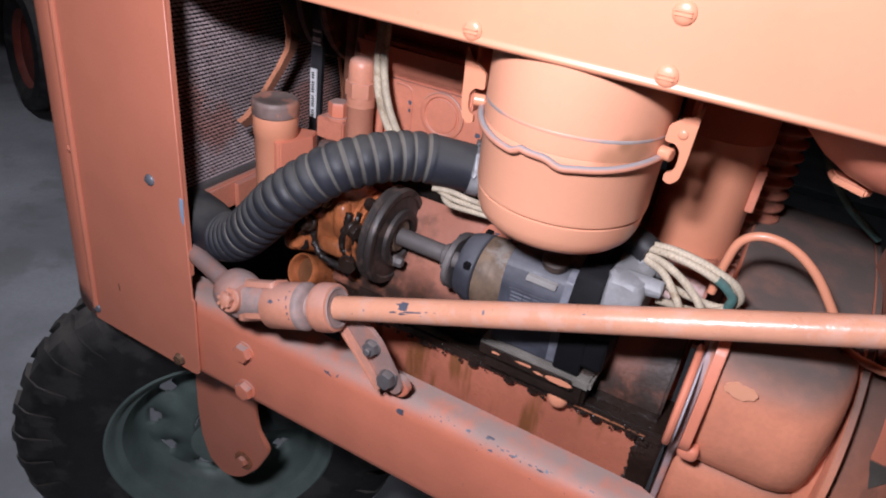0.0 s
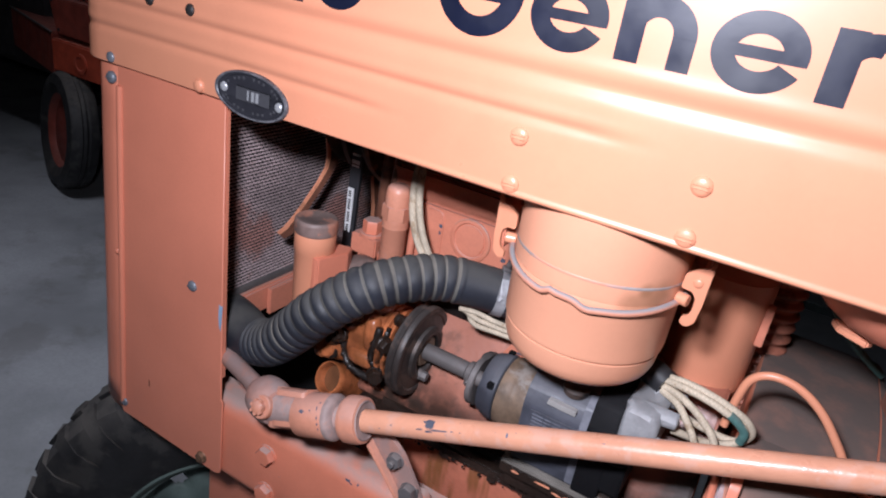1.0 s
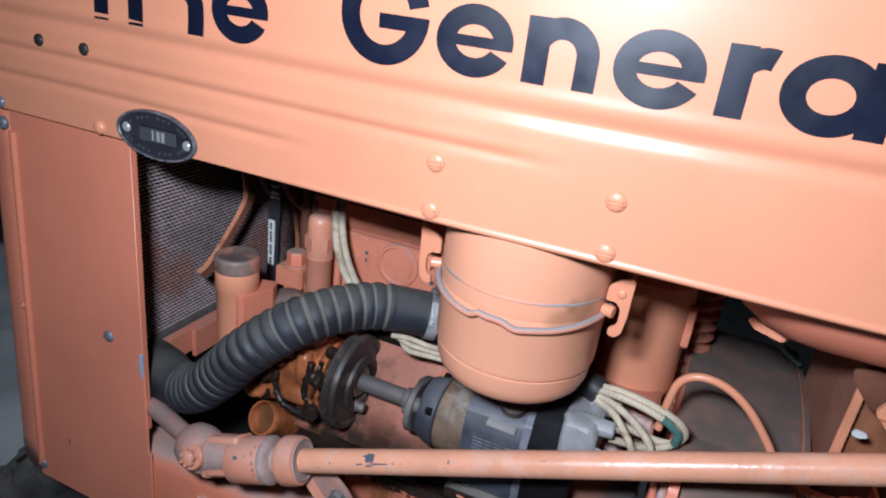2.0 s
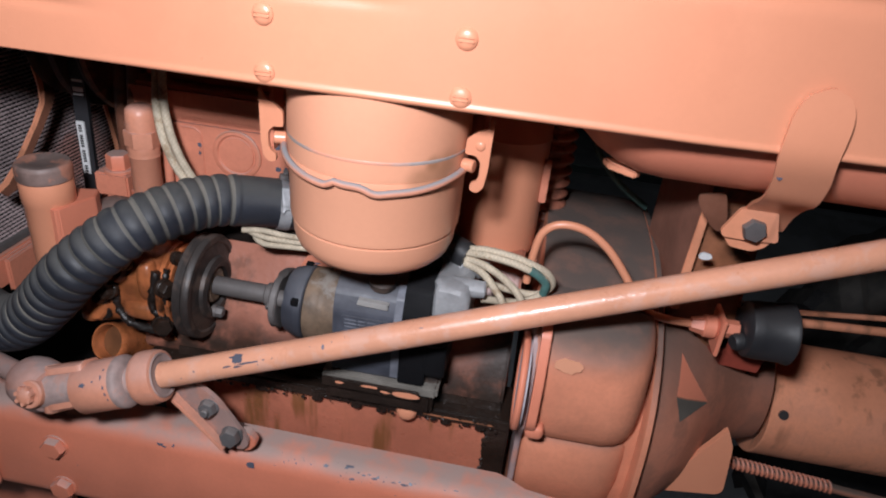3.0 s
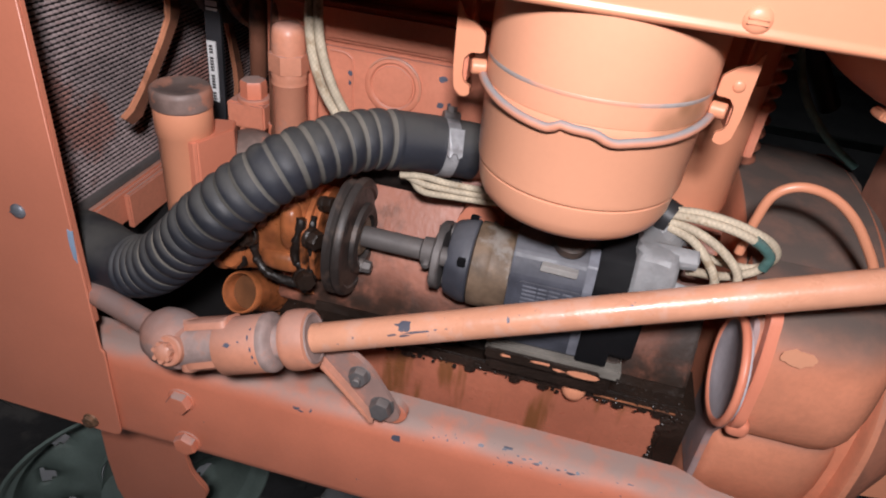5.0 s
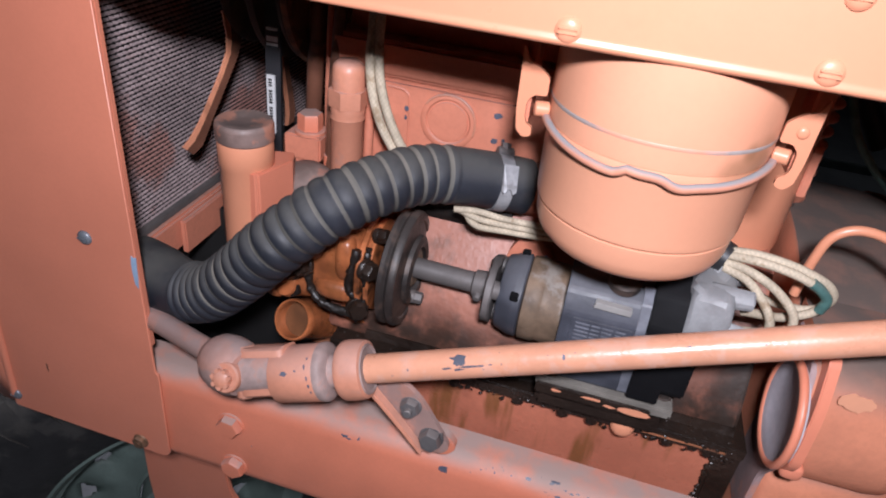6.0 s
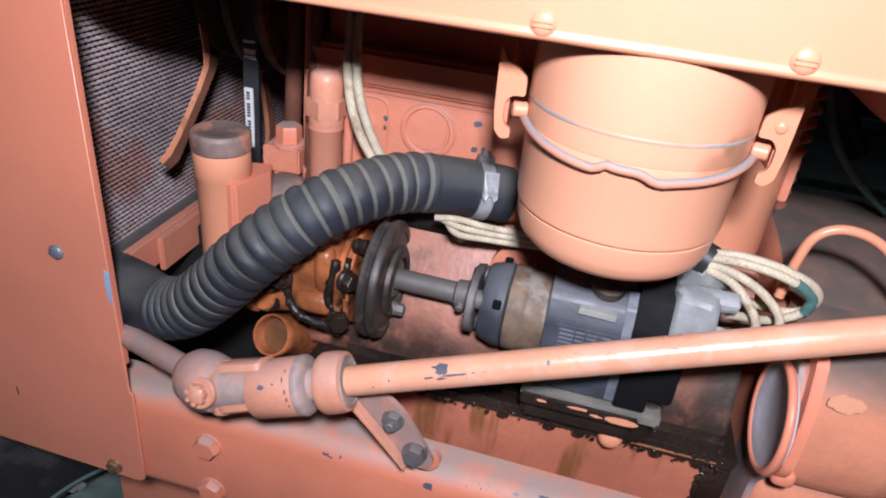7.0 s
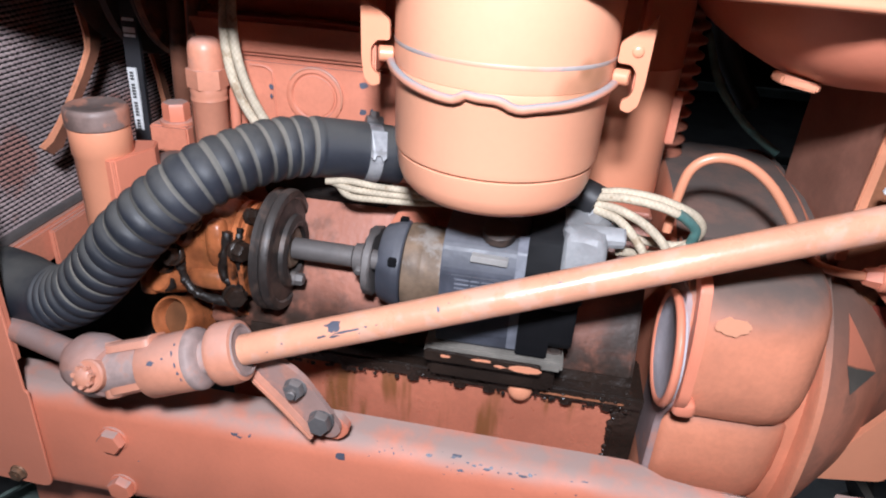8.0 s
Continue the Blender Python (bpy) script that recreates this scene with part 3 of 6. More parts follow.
# painted letters on the hood


def on_hood(x, z, lift=0.0011):
    """A place of the flat layout, laid onto the bowed hood side."""
    k = (hood_y(x) + 0.51) / 0.488
    x, z = 0.477 + (x - 0.477) * k, 1.258 + (z - 1.258) * k
    return (x, hood_y(x) - lift + crease(x, z), z)


def ring_shape(bm, cx, cz, rx, rz, w, a0=0.0, a1=360.0):
    n = max(8, int((a1 - a0) / 6))
    prev = None
    for k in range(n + 1):
        a = radians(a0 + (a1 - a0) * k / n)
        pair = [bm.verts.new(on_hood(cx + (rx - w * q) * math.cos(a), cz + (rz - w * 0.92 * q) * math.sin(a), 0.0013)) for q in (0.0, 1.0)]
        if prev:
            bm.faces.new((prev[0], pair[0], pair[1], prev[1]))
        prev = pair


def bar_shape(bm, x0, x1, z0, z1):
    n = 6
    wide = x1 - x0 > z1 - z0
    prev = None
    for k in range(n + 1):
        if wide:
            x = x0 + (x1 - x0) * k / n
            pair = [bm.verts.new(on_hood(x, z)) for z in (z0, z1)]
        else:
            z = z0 + (z1 - z0) * k / n
            pair = [bm.verts.new(on_hood(x, z)) for x in (x0, x1)]
        if prev:
            bm.faces.new((prev[0], prev[1], pair[1], pair[0]))
        prev = pair


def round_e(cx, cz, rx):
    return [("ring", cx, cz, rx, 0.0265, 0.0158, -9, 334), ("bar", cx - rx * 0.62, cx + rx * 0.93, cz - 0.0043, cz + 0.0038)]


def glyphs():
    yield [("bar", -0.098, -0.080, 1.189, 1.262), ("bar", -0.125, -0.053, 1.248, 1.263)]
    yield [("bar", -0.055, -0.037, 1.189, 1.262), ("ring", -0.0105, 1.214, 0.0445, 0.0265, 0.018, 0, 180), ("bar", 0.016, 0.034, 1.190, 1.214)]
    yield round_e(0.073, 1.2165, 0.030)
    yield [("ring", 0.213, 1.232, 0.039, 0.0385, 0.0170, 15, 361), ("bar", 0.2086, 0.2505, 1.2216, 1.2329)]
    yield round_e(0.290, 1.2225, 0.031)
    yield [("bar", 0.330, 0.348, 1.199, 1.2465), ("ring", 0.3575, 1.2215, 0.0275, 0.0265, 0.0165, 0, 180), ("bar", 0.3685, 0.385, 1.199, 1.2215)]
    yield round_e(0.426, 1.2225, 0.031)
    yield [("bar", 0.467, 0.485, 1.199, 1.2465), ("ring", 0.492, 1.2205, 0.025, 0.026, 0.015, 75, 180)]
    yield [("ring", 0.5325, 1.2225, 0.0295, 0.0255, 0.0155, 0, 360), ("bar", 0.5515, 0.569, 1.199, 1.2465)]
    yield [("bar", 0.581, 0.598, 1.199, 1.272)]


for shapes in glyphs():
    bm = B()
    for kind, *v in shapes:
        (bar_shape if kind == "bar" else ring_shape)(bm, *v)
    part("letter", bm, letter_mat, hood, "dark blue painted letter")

# oval number plate
bm = B()
prof = [(1.0, 0.0), (1.0, 0.003), (0.94, 0.0042), (0.86, 0.0042), (0.82, 0.0028), (0.0, 0.0028)]
bx, bz, by = -0.0330, 1.0862, hood_y(-0.033) - 0.0008
lathe(bm, [(r, h) for r, h in prof], (0, 0, 0), (0, -1, 0), 40)
bmesh.ops.transform(bm, matrix=Matrix.Translation((bx, by, bz)) @ Matrix.Rotation(radians(1.5), 4, "Y") @ Matrix.Diagonal((0.0515, 1, 0.0245, 1)), verts=bm.verts)
badge = part("number_plate", bm, badge_mat, hood, "oval dark metal number plate with two rivets")
bm = lathe(B(), [(0.905, 0.0040), (0.925, 0.0052), (0.975, 0.0052), (0.998, 0.0032), (1.003, 0.0010)], (0, 0, 0), (0, -1, 0), 56, caps=False)
bmesh.ops.transform(bm, matrix=Matrix.Translation((bx, by, bz)) @ Matrix.Rotation(radians(1.5), 4, "Y") @ Matrix.Diagonal((0.0515, 1, 0.0245, 1)), verts=bm.verts)
part("plate_rim", bm, badge_rim, badge, "worn grey raised rim")
part("raised_bar", box(B(), bx - 0.021, bx + 0.027, by - 0.004, by - 0.0027, bz - 0.0075, bz + 0.0075, 0.001), badge_dim, badge)
for k, w in enumerate((0.0018, 0.0035, 0.0035)):
    part("mark", box(B(), bx - 0.004 + 0.006 * k, bx - 0.004 + 0.006 * k + w, by - 0.0046, by - 0.0039, bz - 0.005, bz + 0.005), zinc, badge)
for k in range(14):
    a = radians(20 + 140 * k / 13)
    for s in (1, -1):
        x, z = bx + 0.038 * math.cos(a), bz + s * 0.0175 * math.sin(a)
        if k % 4 != 3:
            part("mark", box(B(), x - 0.0012, x + 0.0012, by - 0.0036, by - 0.0027, z - 0.0013, z + 0.0013), badge_dim, badge)
for x, z in ((bx - 0.0385, bz + 0.002), (bx + 0.0385, bz - 0.003)):
    part("rivet", dome(B(), (x, by - 0.0027, z), (0, -1, 0), 0.0052, 0.003), zinc, badge)

# fuel tank under the rear of the hood
bm = B()
secs = [(0.592 - 0.119 * math.cos(radians(a)), 0.06 + 0.94 * math.sin(radians(a)) ** 0.62) for a in (3, 7, 12, 18, 25, 33, 41, 50, 60, 70, 80, 90)] + [(1.25, 1.0)]
rings = []
for x, s in secs:
    ring = []
    for k in range(48):
        a = 2 * math.pi * k / 48
        c, sn = math.cos(a), math.sin(a)
        ring.append(bm.verts.new((x, CY + 0.275 * s * math.copysign(abs(c) ** 0.444, c), 1.20 + 0.202 * s * math.copysign(abs(sn) ** 0.444, sn))))
    rings.append(ring)
for a, b in zip(rings, rings[1:]):
    for k in range(48):
        bm.faces.new((a[k], a[(k + 1) % 48], b[(k + 1) % 48], b[k]))
bm.faces.new(rings[0][::-1])
bm.faces.new(rings[-1])
tank = part("fuel_tank", bm, paint_panel, tractor, "rounded orange fuel tank under the hood", 50)
bm = prism(B(), [(0.540, 0.108), (0.545, 0.095), (0.570, 0.089), (0.575, 0.096), (0.568, 0.110)], "z", 1.004, 1.011, 0.0015)
bmesh.ops.rotate(bm, verts=bm.verts, cent=(0.553, 0.1, 1.006), matrix=Matrix.Rotation(radians(9), 3, "Y"))
part("bracket_tab", bm, paint, tank)
# tank strap, a flat band from the hood side round to its bolted bracket
bm = B()
line = smooth_path([(0.667, -0.0095, 1.122), (0.667, -0.0095, 1.09), (0.668, -0.006, 1.070), (0.674, 0.006, 1.050), (0.679, 0.026, 1.027), (0.682, 0.054, 1.010), (0.685, 0.076, 0.992), (0.688, 0.092, 0.974)], 6)
prev = None
half = 0.0205
for i, p in enumerate(line):
    t = (line[min(i + 1, len(line) - 1)] - line[max(i - 1, 0)]).normalized()
    n = Vector((0, t.z, -t.y)).normalized()
    w = half * (math.sqrt(max(0.0, 1 - (1 - min(1, i / 5)) ** 2)) * 0.9 + 0.1) if i < 5 else half
    quad = [bm.verts.new(p + Vector((sx * w, 0, 0)) + n * sn) for sx, sn in ((-1, 0), (1, 0), (1, 0.003), (-1, 0.003))]
    if prev:
        for k in range(4):
            bm.faces.new((prev[k], prev[(k + 1) % 4], quad[(k + 1) % 4], quad[k]))
    else:
        bm.faces.new(quad)
    prev = quad
bm.faces.new(prev[::-1])
strap = part("tank_strap", bm, paint, tractor, "flat orange steel tank strap", 50)
tagged(part("paint_chip", chips(B(), [(0.657, 1.052, 0.0020, 0.004, 0.005)], "y", rng), chip_mat, strap), kind="stuff")
bm = prism(B(), rounded([(0.648, 0.975), (0.660, 0.999), (0.690, 1.000), (0.698, 0.971), (0.672, 0.9695), (0.651, 0.970)], 0.004), "y", 0.064, 0.069, 0.0012)
prism(bm, rounded([(0.652, 0.9700), (0.672, 0.9692), (0.696, 0.9705), (0.690, 0.962), (0.680, 0.957), (0.661, 0.959)], 0.003), "y", 0.070, 0.080, 0.0012)
lug = part("strap_bracket", bm, paint_tube, tractor, "yellowish orange strap bracket with a dark bolt")
part("bolt", hexbolt(B(), (0.674, 0.064, 0.981), (0, -1, 0.1), 0.0105, 0.008, washer=False), dark_bolt, lug)
bm = prism(B(), [(0.650, 0.138), (0.654, 0.140), (0.636, 0.275), (0.632, 0.273)], "z", 0.80, 1.005, 0.001)
leg = part("tank_support", bm, paint_support, tractor, "grimy brown steel tank support plate")
part("edge_strip", prism(B(), [(0.6445, 0.85), (0.6535, 0.85), (0.6555, 0.972), (0.6475, 0.972)], "y", 0.132, 0.1365, 0.001), paint_tube, leg)
part("folded_plate", prism(B(), rounded([(0.630, 0.992), (0.654, 0.998), (0.662, 0.972), (0.659, 0.958), (0.650, 0.962), (0.634, 0.981)], 0.005), "y", 0.098, 0.102, 0.0012), paint_brown, leg)
part("lower_plate", prism(B(), [(0.656, 0.80), (0.720, 0.80), (0.715, 0.985), (0.656, 0.985)], "y", 0.150, 0.155, 0.001), paint_rust, leg)
part("tag", prism(B(), rounded([(0.649, 0.925), (0.652, 0.931), (0.661, 0.930), (0.663, 0.926), (0.656, 0.923)], 0.003), "y", 0.108, 0.1105), label_white, leg, "small white tag")

# air cleaner
AX, AY = 0.3410, 0.0585
bm = lathe(B(), [(0.0792, 1.006), (0.0800, 1.012), (0.0800, 1.15), (0.07, 1.16)], (AX, AY, 0), (0, 0, 1), 72)
cleaner = part("air_cleaner", bm, paint_cleaner, tractor, "cylindrical orange oil bath air cleaner with a wire clip")
bm = lathe(B(), [(0.0, 0.9100), (0.048, 0.9100), (0.058, 0.9112), (0.0655, 0.9145), (0.0712, 0.9205), (0.0745, 0.9290), (0.0758, 0.9430), (0.0742, 0.9438), (0.0742, 0.9452), (0.0770, 0.9460), (0.0777, 0.950), (0.0786, 0.995), (0.0800, 0.998), (0.0803, 1.003), (0.0797, 1.0058)], (AX, AY, 0), (0, 0, 1), 72)
part("bowl", bm, paint_cleaner, cleaner, "orange oil bowl with a rounded bottom")
bm = lathe(B(), [(0.0797, 1.0208), (0.08015, 1.0216), (0.0803, 1.0228), (0.08015, 1.0240), (0.0797, 1.0247)], (AX, AY, 0), (0, 0, 1), 72)
part("lip_bead", bm, bead_grey, cleaner)
pts = []
for k in range(61):
    a = radians(184 + 172 * k / 60)
    u = (k - 26) / 60
    ease = lambda v: 0.5 + 0.5 * math.tanh(v / 0.018)
    kink = 0.0042 * ease(u + 0.015) * ease(0.105 - u) + 0.0016 * math.exp(-(u / 0.016) ** 2) - 0.0012 * math.exp(-((u - 0.145) / 0.03) ** 2)
    sag = 0.010 * abs(math.cos(a)) ** 3
    pts.append(Vector((AX + 0.0825 * math.cos(a), AY + 0.0825 * math.sin(a), 0.9985 + sag + kink)))
part("wire_clip", sweep(B(), pts, 0.0031, 12), wire_grey, cleaner, "grey worn wire clip with a kink in the middle")
for s in (-1, 1):
    hook = [(0.1015, 1.056), (0.0965, 1.046), (0.088, 1.0425), (0.080, 1.036), (0.0795, 1.0225), (0.089, 1.0220), (0.0935, 1.0165), (0.0935, 1.0040), (0.0910, 0.9990), (0.0870, 0.9975), (0.0865, 0.9905), (0.0930, 0.9885), (0.0985, 0.9940), (0.1005, 1.010)]
    pts = [(AX - 0.001 + s * dx, z - 0.002) for dx, z in (hook if s > 0 else hook[::-1])]
    part("clip_bracket", prism(B(), rounded(pts, 0.0024, 3), "y", AY - 0.021, AY - 0.017, 0.0008), paint, cleaner)
    x = AX + s * 0.0865
    part("pin", rod(B(), (x - s * 0.009, AY - 0.021, 1.0115), (x + s * 0.0015, AY - 0.024, 1.0115), 0.0056, seg=14, cham=0.001), paint, cleaner)
    part("bracket_foot", box(B(), x + s * 0.007 - 0.0015, x + s * 0.007 + 0.0015, AY - 0.016, AY + 0.012, 0.995, 1.07, 0.001), paint_block, cleaner)
part("rivet", dome(B(), (AX + 0.091, AY - 0.021, 1.029), (0, -1, 0), 0.0042, 0.002), paint, cleaner)

# second upright canister and its ribbed rubber boot
canister = part("filter_canister", lathe(B(), [(0.030, 0.84), (0.044, 0.85), (0.046, 0.86), (0.046, 0.985), (0.047, 0.987), (0.046, 0.989), (0.046, 1.10)], (0.450, 0.225, 0), (0, 0, 1), 40), paint, tractor, "tall orange upright canister beside the air cleaner")
part("bracket", box(B(), 0.492, 0.500, 0.205, 0.209, 0.915, 0.966, 0.001), paint_block, canister)
bm = B()
prof = []
for k in range(17):
    z = 0.780 + k * 0.0150
    prof += [(0.0200, z), (0.0210, z + 0.0025), (0.0270, z + 0.0050), (0.0280, z + 0.0073), (0.0270, z + 0.0096), (0.0210, z + 0.0120), (0.0200, z + 0.0137)]
part("ribbed_boot", lathe(bm, prof, (0.5025, 0.305, 0), (0, 0, 1), 32), boot_mat, tractor, "ribbed dirty orange rubber boot", 60)

# ---- engine block ----
bm = B()
box(bm, 0.045, 0.345, 0.158, 0.46, 0.835, 0.969, 0.004)
block = part("engine_block", bm, paint_block, tractor, "orange cast iron engine block with core plug")
bm = B()
box(bm, 0.04, 0.35, 0.154, 0.47, 0.9705, 1.005, 0.004)
box(bm, 0.05, 0.34, 0.175, 0.45, 1.003, 1.14, 0.006)
part("cylinder_head", bm, paint_block, tractor, "orange cylinder head in the shade of the hood")
bm = tube(B(), [(0.098, 0.1575, 0.9615), (0.110, 0.1575, 0.9615), (0.117, 0.1575, 0.959), (0.1205, 0.1575, 0.950), (0.1215, 0.1575, 0.90), (0.1215, 0.1575, 0.85)], 0.0011, 6, 4)
part("raised_rib", bm, paint_block, block)
bm = lathe(B(), [(0.0275, 0), (0.0275, 0.002), (0.026, 0.003), (0.0225, 0.003), (0.021, 0.001), (0.0195, 0.001), (0.019, 0.0025), (0.0, 0.003)], (0.161, 0.158, 0.938), (0, -1, 0), 40)
part("core_plug", bm, paint_block, block)
bm = sweep(B(), [Vector((0.161 + 0.0268 * math.cos(radians(a)), 0.1552, 0.938 + 0.0268 * math.sin(radians(a)))) for a in range(-20, 150, 6)], 0.0012, 6)
part("worn_ring", bm, wire_grey, block)
bm = B()
spots = [(0.119, 0.943, 0.1565, 0.003, 0.003), (0.1185, 0.934, 0.1565, 0.002, 0.0025), (0.209, 0.953, 0.158, 0.005, 0.004), (0.207, 0.928, 0.158, 0.004, 0.003), (0.216, 0.93, 0.158, 0.002, 0.003)]
tagged(part("paint_chip", chips(bm, spots, "y", rng), chip_mat, block), kind="stuff")
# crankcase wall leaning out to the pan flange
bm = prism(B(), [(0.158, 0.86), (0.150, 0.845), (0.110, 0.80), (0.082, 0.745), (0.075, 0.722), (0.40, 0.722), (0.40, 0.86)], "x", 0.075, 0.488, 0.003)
crank = part("crankcase", bm, paint_crank, tractor, "orange crankcase side wall with oily grime and painted shade")
# Black ledge added for the shadow under the hose and cables.
part("shade_ledge", prism(B(), [(0.1460, 0.8375), (0.1415, 0.8405), (0.1405, 0.850), (0.1450, 0.866), (0.165, 0.868), (0.165, 0.840)], "x", 0.112, 0.238, 0.002), dry_oil_shade, crank, "black ledge for the shade above the crankcase wall")
part("oil_blot", prism(B(), [(0.0728, 0.722), (0.0755, 0.730), (0.09, 0.730), (0.09, 0.721)], "x", 0.118, 0.487), sludge, crank)
bm = prism(B(), rounded([(0.242, 0.76), (0.242, 0.828), (0.252, 0.846), (0.266, 0.850), (0.280, 0.844), (0.288, 0.832), (0.288, 0.76)], 0.006), "y", 0.128, 0.17, 0.005)
part("boss", bm, paint_block, crank, "rounded orange boss behind the coupling")
tagged(part("paint_chip", chips(B(), [(0.262, 0.836, 0.128, 0.004, 0.0015), (0.272, 0.828, 0.128, 0.003, 0.001), (0.256, 0.826, 0.128, 0.002, 0.001), (0.280, 0.834, 0.128, 0.002, 0.0015)], "y", rng), chip_mat, crank), kind="stuff")
bm = box(B(), 0.085, 0.499, 0.058, 0.12, 0.7075, 0.7215, 0.002)
flange = part("pan_flange", bm, sludge, tractor, "oil-blackened oil pan flange")
for k, x in enumerate((0.16, 0.22, 0.285, 0.33, 0.358, 0.43, 0.468)):
    part("flange_bolt", hexbolt(B(), (x, 0.064, 0.7073), (0, -0.35, -1), 0.0065, 0.006), sludge, flange)
part("flange_bolt", dome(B(), (0.387, 0.060, 0.712), (0, -1, 0.1), 0.0115, 0.009), paint, flange, "clean orange bolt head")
part("edge_drip", box(B(), 0.405, 0.482, 0.0565, 0.0585, 0.7125, 0.7148, 0.0008), paint_rust, flange)
bm = prism(B(), [(0.068, 0.7075), (0.074, 0.63), (0.095, 0.50), (0.14, 0.42), (0.42, 0.42), (0.49, 0.7075)], "x", 0.09, 0.492, 0.006)
part("oil_pan", bm, paint_stained, tractor, "orange oil pan with brown oil streaks")
bm = B()
box(bm, 0.476, 0.500, 0.0655, 0.10, 0.60, 0.712, 0.002)
for k in range(170):
    z = rng.uniform(0.610, 0.714)
    r = rng.uniform(0.002, 0.0048)
    x = 0.479 - rng.uniform(-0.006, 0.004)
    lathe(bm, [(0.0, -r * 0.4), (r, 0.0), (r * 0.75, r * 0.35), (0.0, r * 0.55)], (x, 0.0665 + (0.7075 - z) * 0.085 - 0.001, z), (rng.uniform(-0.4, 0.2), -1, rng.uniform(-0.3, 0.3)), 7)
for k in range(130):
    x = 0.09 + 0.40 * (k + rng.random()) / 130
    r = rng.uniform(0.0010, 0.0030)
    lathe(bm, [(0.0, -r * 0.4), (r, 0.0), (r * 0.8, r * 0.3), (0.0, r * 0.5)], (x + 0.002, 0.0578, 0.7075 + rng.uniform(-0.003, 0.012)), (rng.uniform(-0.3, 0.3), -1, rng.uniform(-0.3, 0.3)), 7)
    lathe(bm, [(0.0, -r * 0.5), (r, 0.0), (r * 0.8, r * 0.4), (0.0, r * 0.7)], (x, 0.061 + rng.uniform(0, 0.02), 0.7205), (rng.uniform(-0.3, 0.3), -0.3, 1), 7)
tagged(part("oil_sludge", bm, sludge, tractor, "black oil sludge on the pan joint"), kind="stuff")

# ---- filler neck, plug, pipe and cables beside the block ----
FP = (-0.0075, 0.073, 0)
bm = lathe(B(), [(0.0235, 0.77), (0.0238, 0.862), (0.0243, 0.863), (0.0245, 0.892), (0.0256, 0.8935), (0.0256, 0.9155), (0.0248, 0.9175)], FP, (0, 0, 1), 32)
filler = part("oil_filler", bm, paint, tractor, "orange oil filler neck with a grimy cap")
part("cap", lathe(B(), [(0.0255, 0.9172), (0.0266, 0.9185), (0.0268, 0.930), (0.0262, 0.9335), (0.0245, 0.9352), (0.0150, 0.9350), (0.0130, 0.9335), (0.0, 0.9330)], FP, (0, 0, 1), 36), cap_mat, filler, "grey-brown grimy filler cap")
part("flange_block", prism(B(), [(-0.026, 0.062), (0.013, 0.0515), (0.016, 0.053), (0.029, 0.094), (0.022, 0.112), (-0.02, 0.10)], "z", 0.80, 0.8935, 0.0012), paint_panel, filler)
bm = box(B(), -0.008, 0.032, 0.148, 0.182, 0.868, 0.895, 0.0018)
box(bm, 0.002, 0.022, 0.152, 0.178, 0.80, 0.869, 0.0015)
lathe(bm, [(0.0165, 0.894), (0.0165, 0.8975), (0.0155, 0.8985)], (0.0145, 0.163, 0), (0, 0, 1), 24)
fitting = part("pipe_fitting", bm, paint_block, tractor, "orange cast pipe fitting with a hex plug")
part("small_plug", rod(B(), (0.041, 0.152, 0.858), (0.041, 0.152, 0.880), 0.0062, seg=16, cham=0.001), paint_dusty, fitting)
part("hex_plug", lathe(B(), [(0.0132, 0.898), (0.0132, 0.913), (0.0120, 0.9155), (0.0, 0.916)], (0.0145, 0.163, 0), (0, 0, 1), 6), paint_dusty, fitting)
bm = lathe(B(), [(0.0155, 0.82), (0.0155, 0.932), (0.0168, 0.934), (0.0158, 0.938), (0.0168, 0.942), (0.0156, 0.945), (0.0156, 0.965), (0.0152, 0.979), (0.0140, 0.9845), (0.010, 0.988), (0.0, 0.989)], (0.069, 0.130, 0), (0, 0, 1), 28)
lathe(bm, [(0.0157, 0.9440), (0.0184, 0.9450), (0.0184, 0.9618), (0.0157, 0.9628)], (0.069, 0.130, 0), (0, 0, 1), 6)
part("breather_pipe", bm, paint_worn, tractor, "upright orange pipe with a hex collar and capped top")
# Brown instead of orange, to put this pipe's shade into its colour.
part("thin_pipe", tube(B(), [(0.043, 0.150, 0.85), (0.044, 0.155, 0.95), (0.048, 0.17, 1.08), (0.05, 0.18, 1.15)], 0.006), paint_brown, tractor, "thin orange upright pipe")
part("thin_pipe", tube(B(), [(0.083, 0.150, 0.85), (0.083, 0.152, 0.95), (0.080, 0.16, 1.06), (0.078, 0.17, 1.15)], 0.005), paint_block, tractor)
for k in range(2):
    d = 0.0100 * k
    pts = [(0.092 + d * 0.5, 0.140 + d * 0.3, 1.14), (0.090 + d * 0.6, 0.135, 1.04), (0.091 + d * 0.9, 0.126, 0.985), (0.104 + d * 1.1, 0.118, 0.945), (0.124 + d * 1.1, 0.118, 0.912), (0.15 + d, 0.122, 0.886)]
    part("spark_cable", tube(B(), pts, 0.0044), braid, tractor, "cream braided ignition cable")
for k in range(3):
    pts = [(0.190 + 0.004 * k, 0.099 + 0.003 * k, 0.879 - 0.001 * k), (0.212, 0.100 - 0.002 * k, 0.8815 - 0.0062 * k), (0.24, 0.104, 0.8775 - 0.0062 * k), (0.285, 0.115, 0.874 - 0.0055 * k), (0.34, 0.13, 0.875 - 0.005 * k)]
    part("spark_cable", tube(B(), pts, 0.0031), braid, tractor, "cream braided ignition cable")
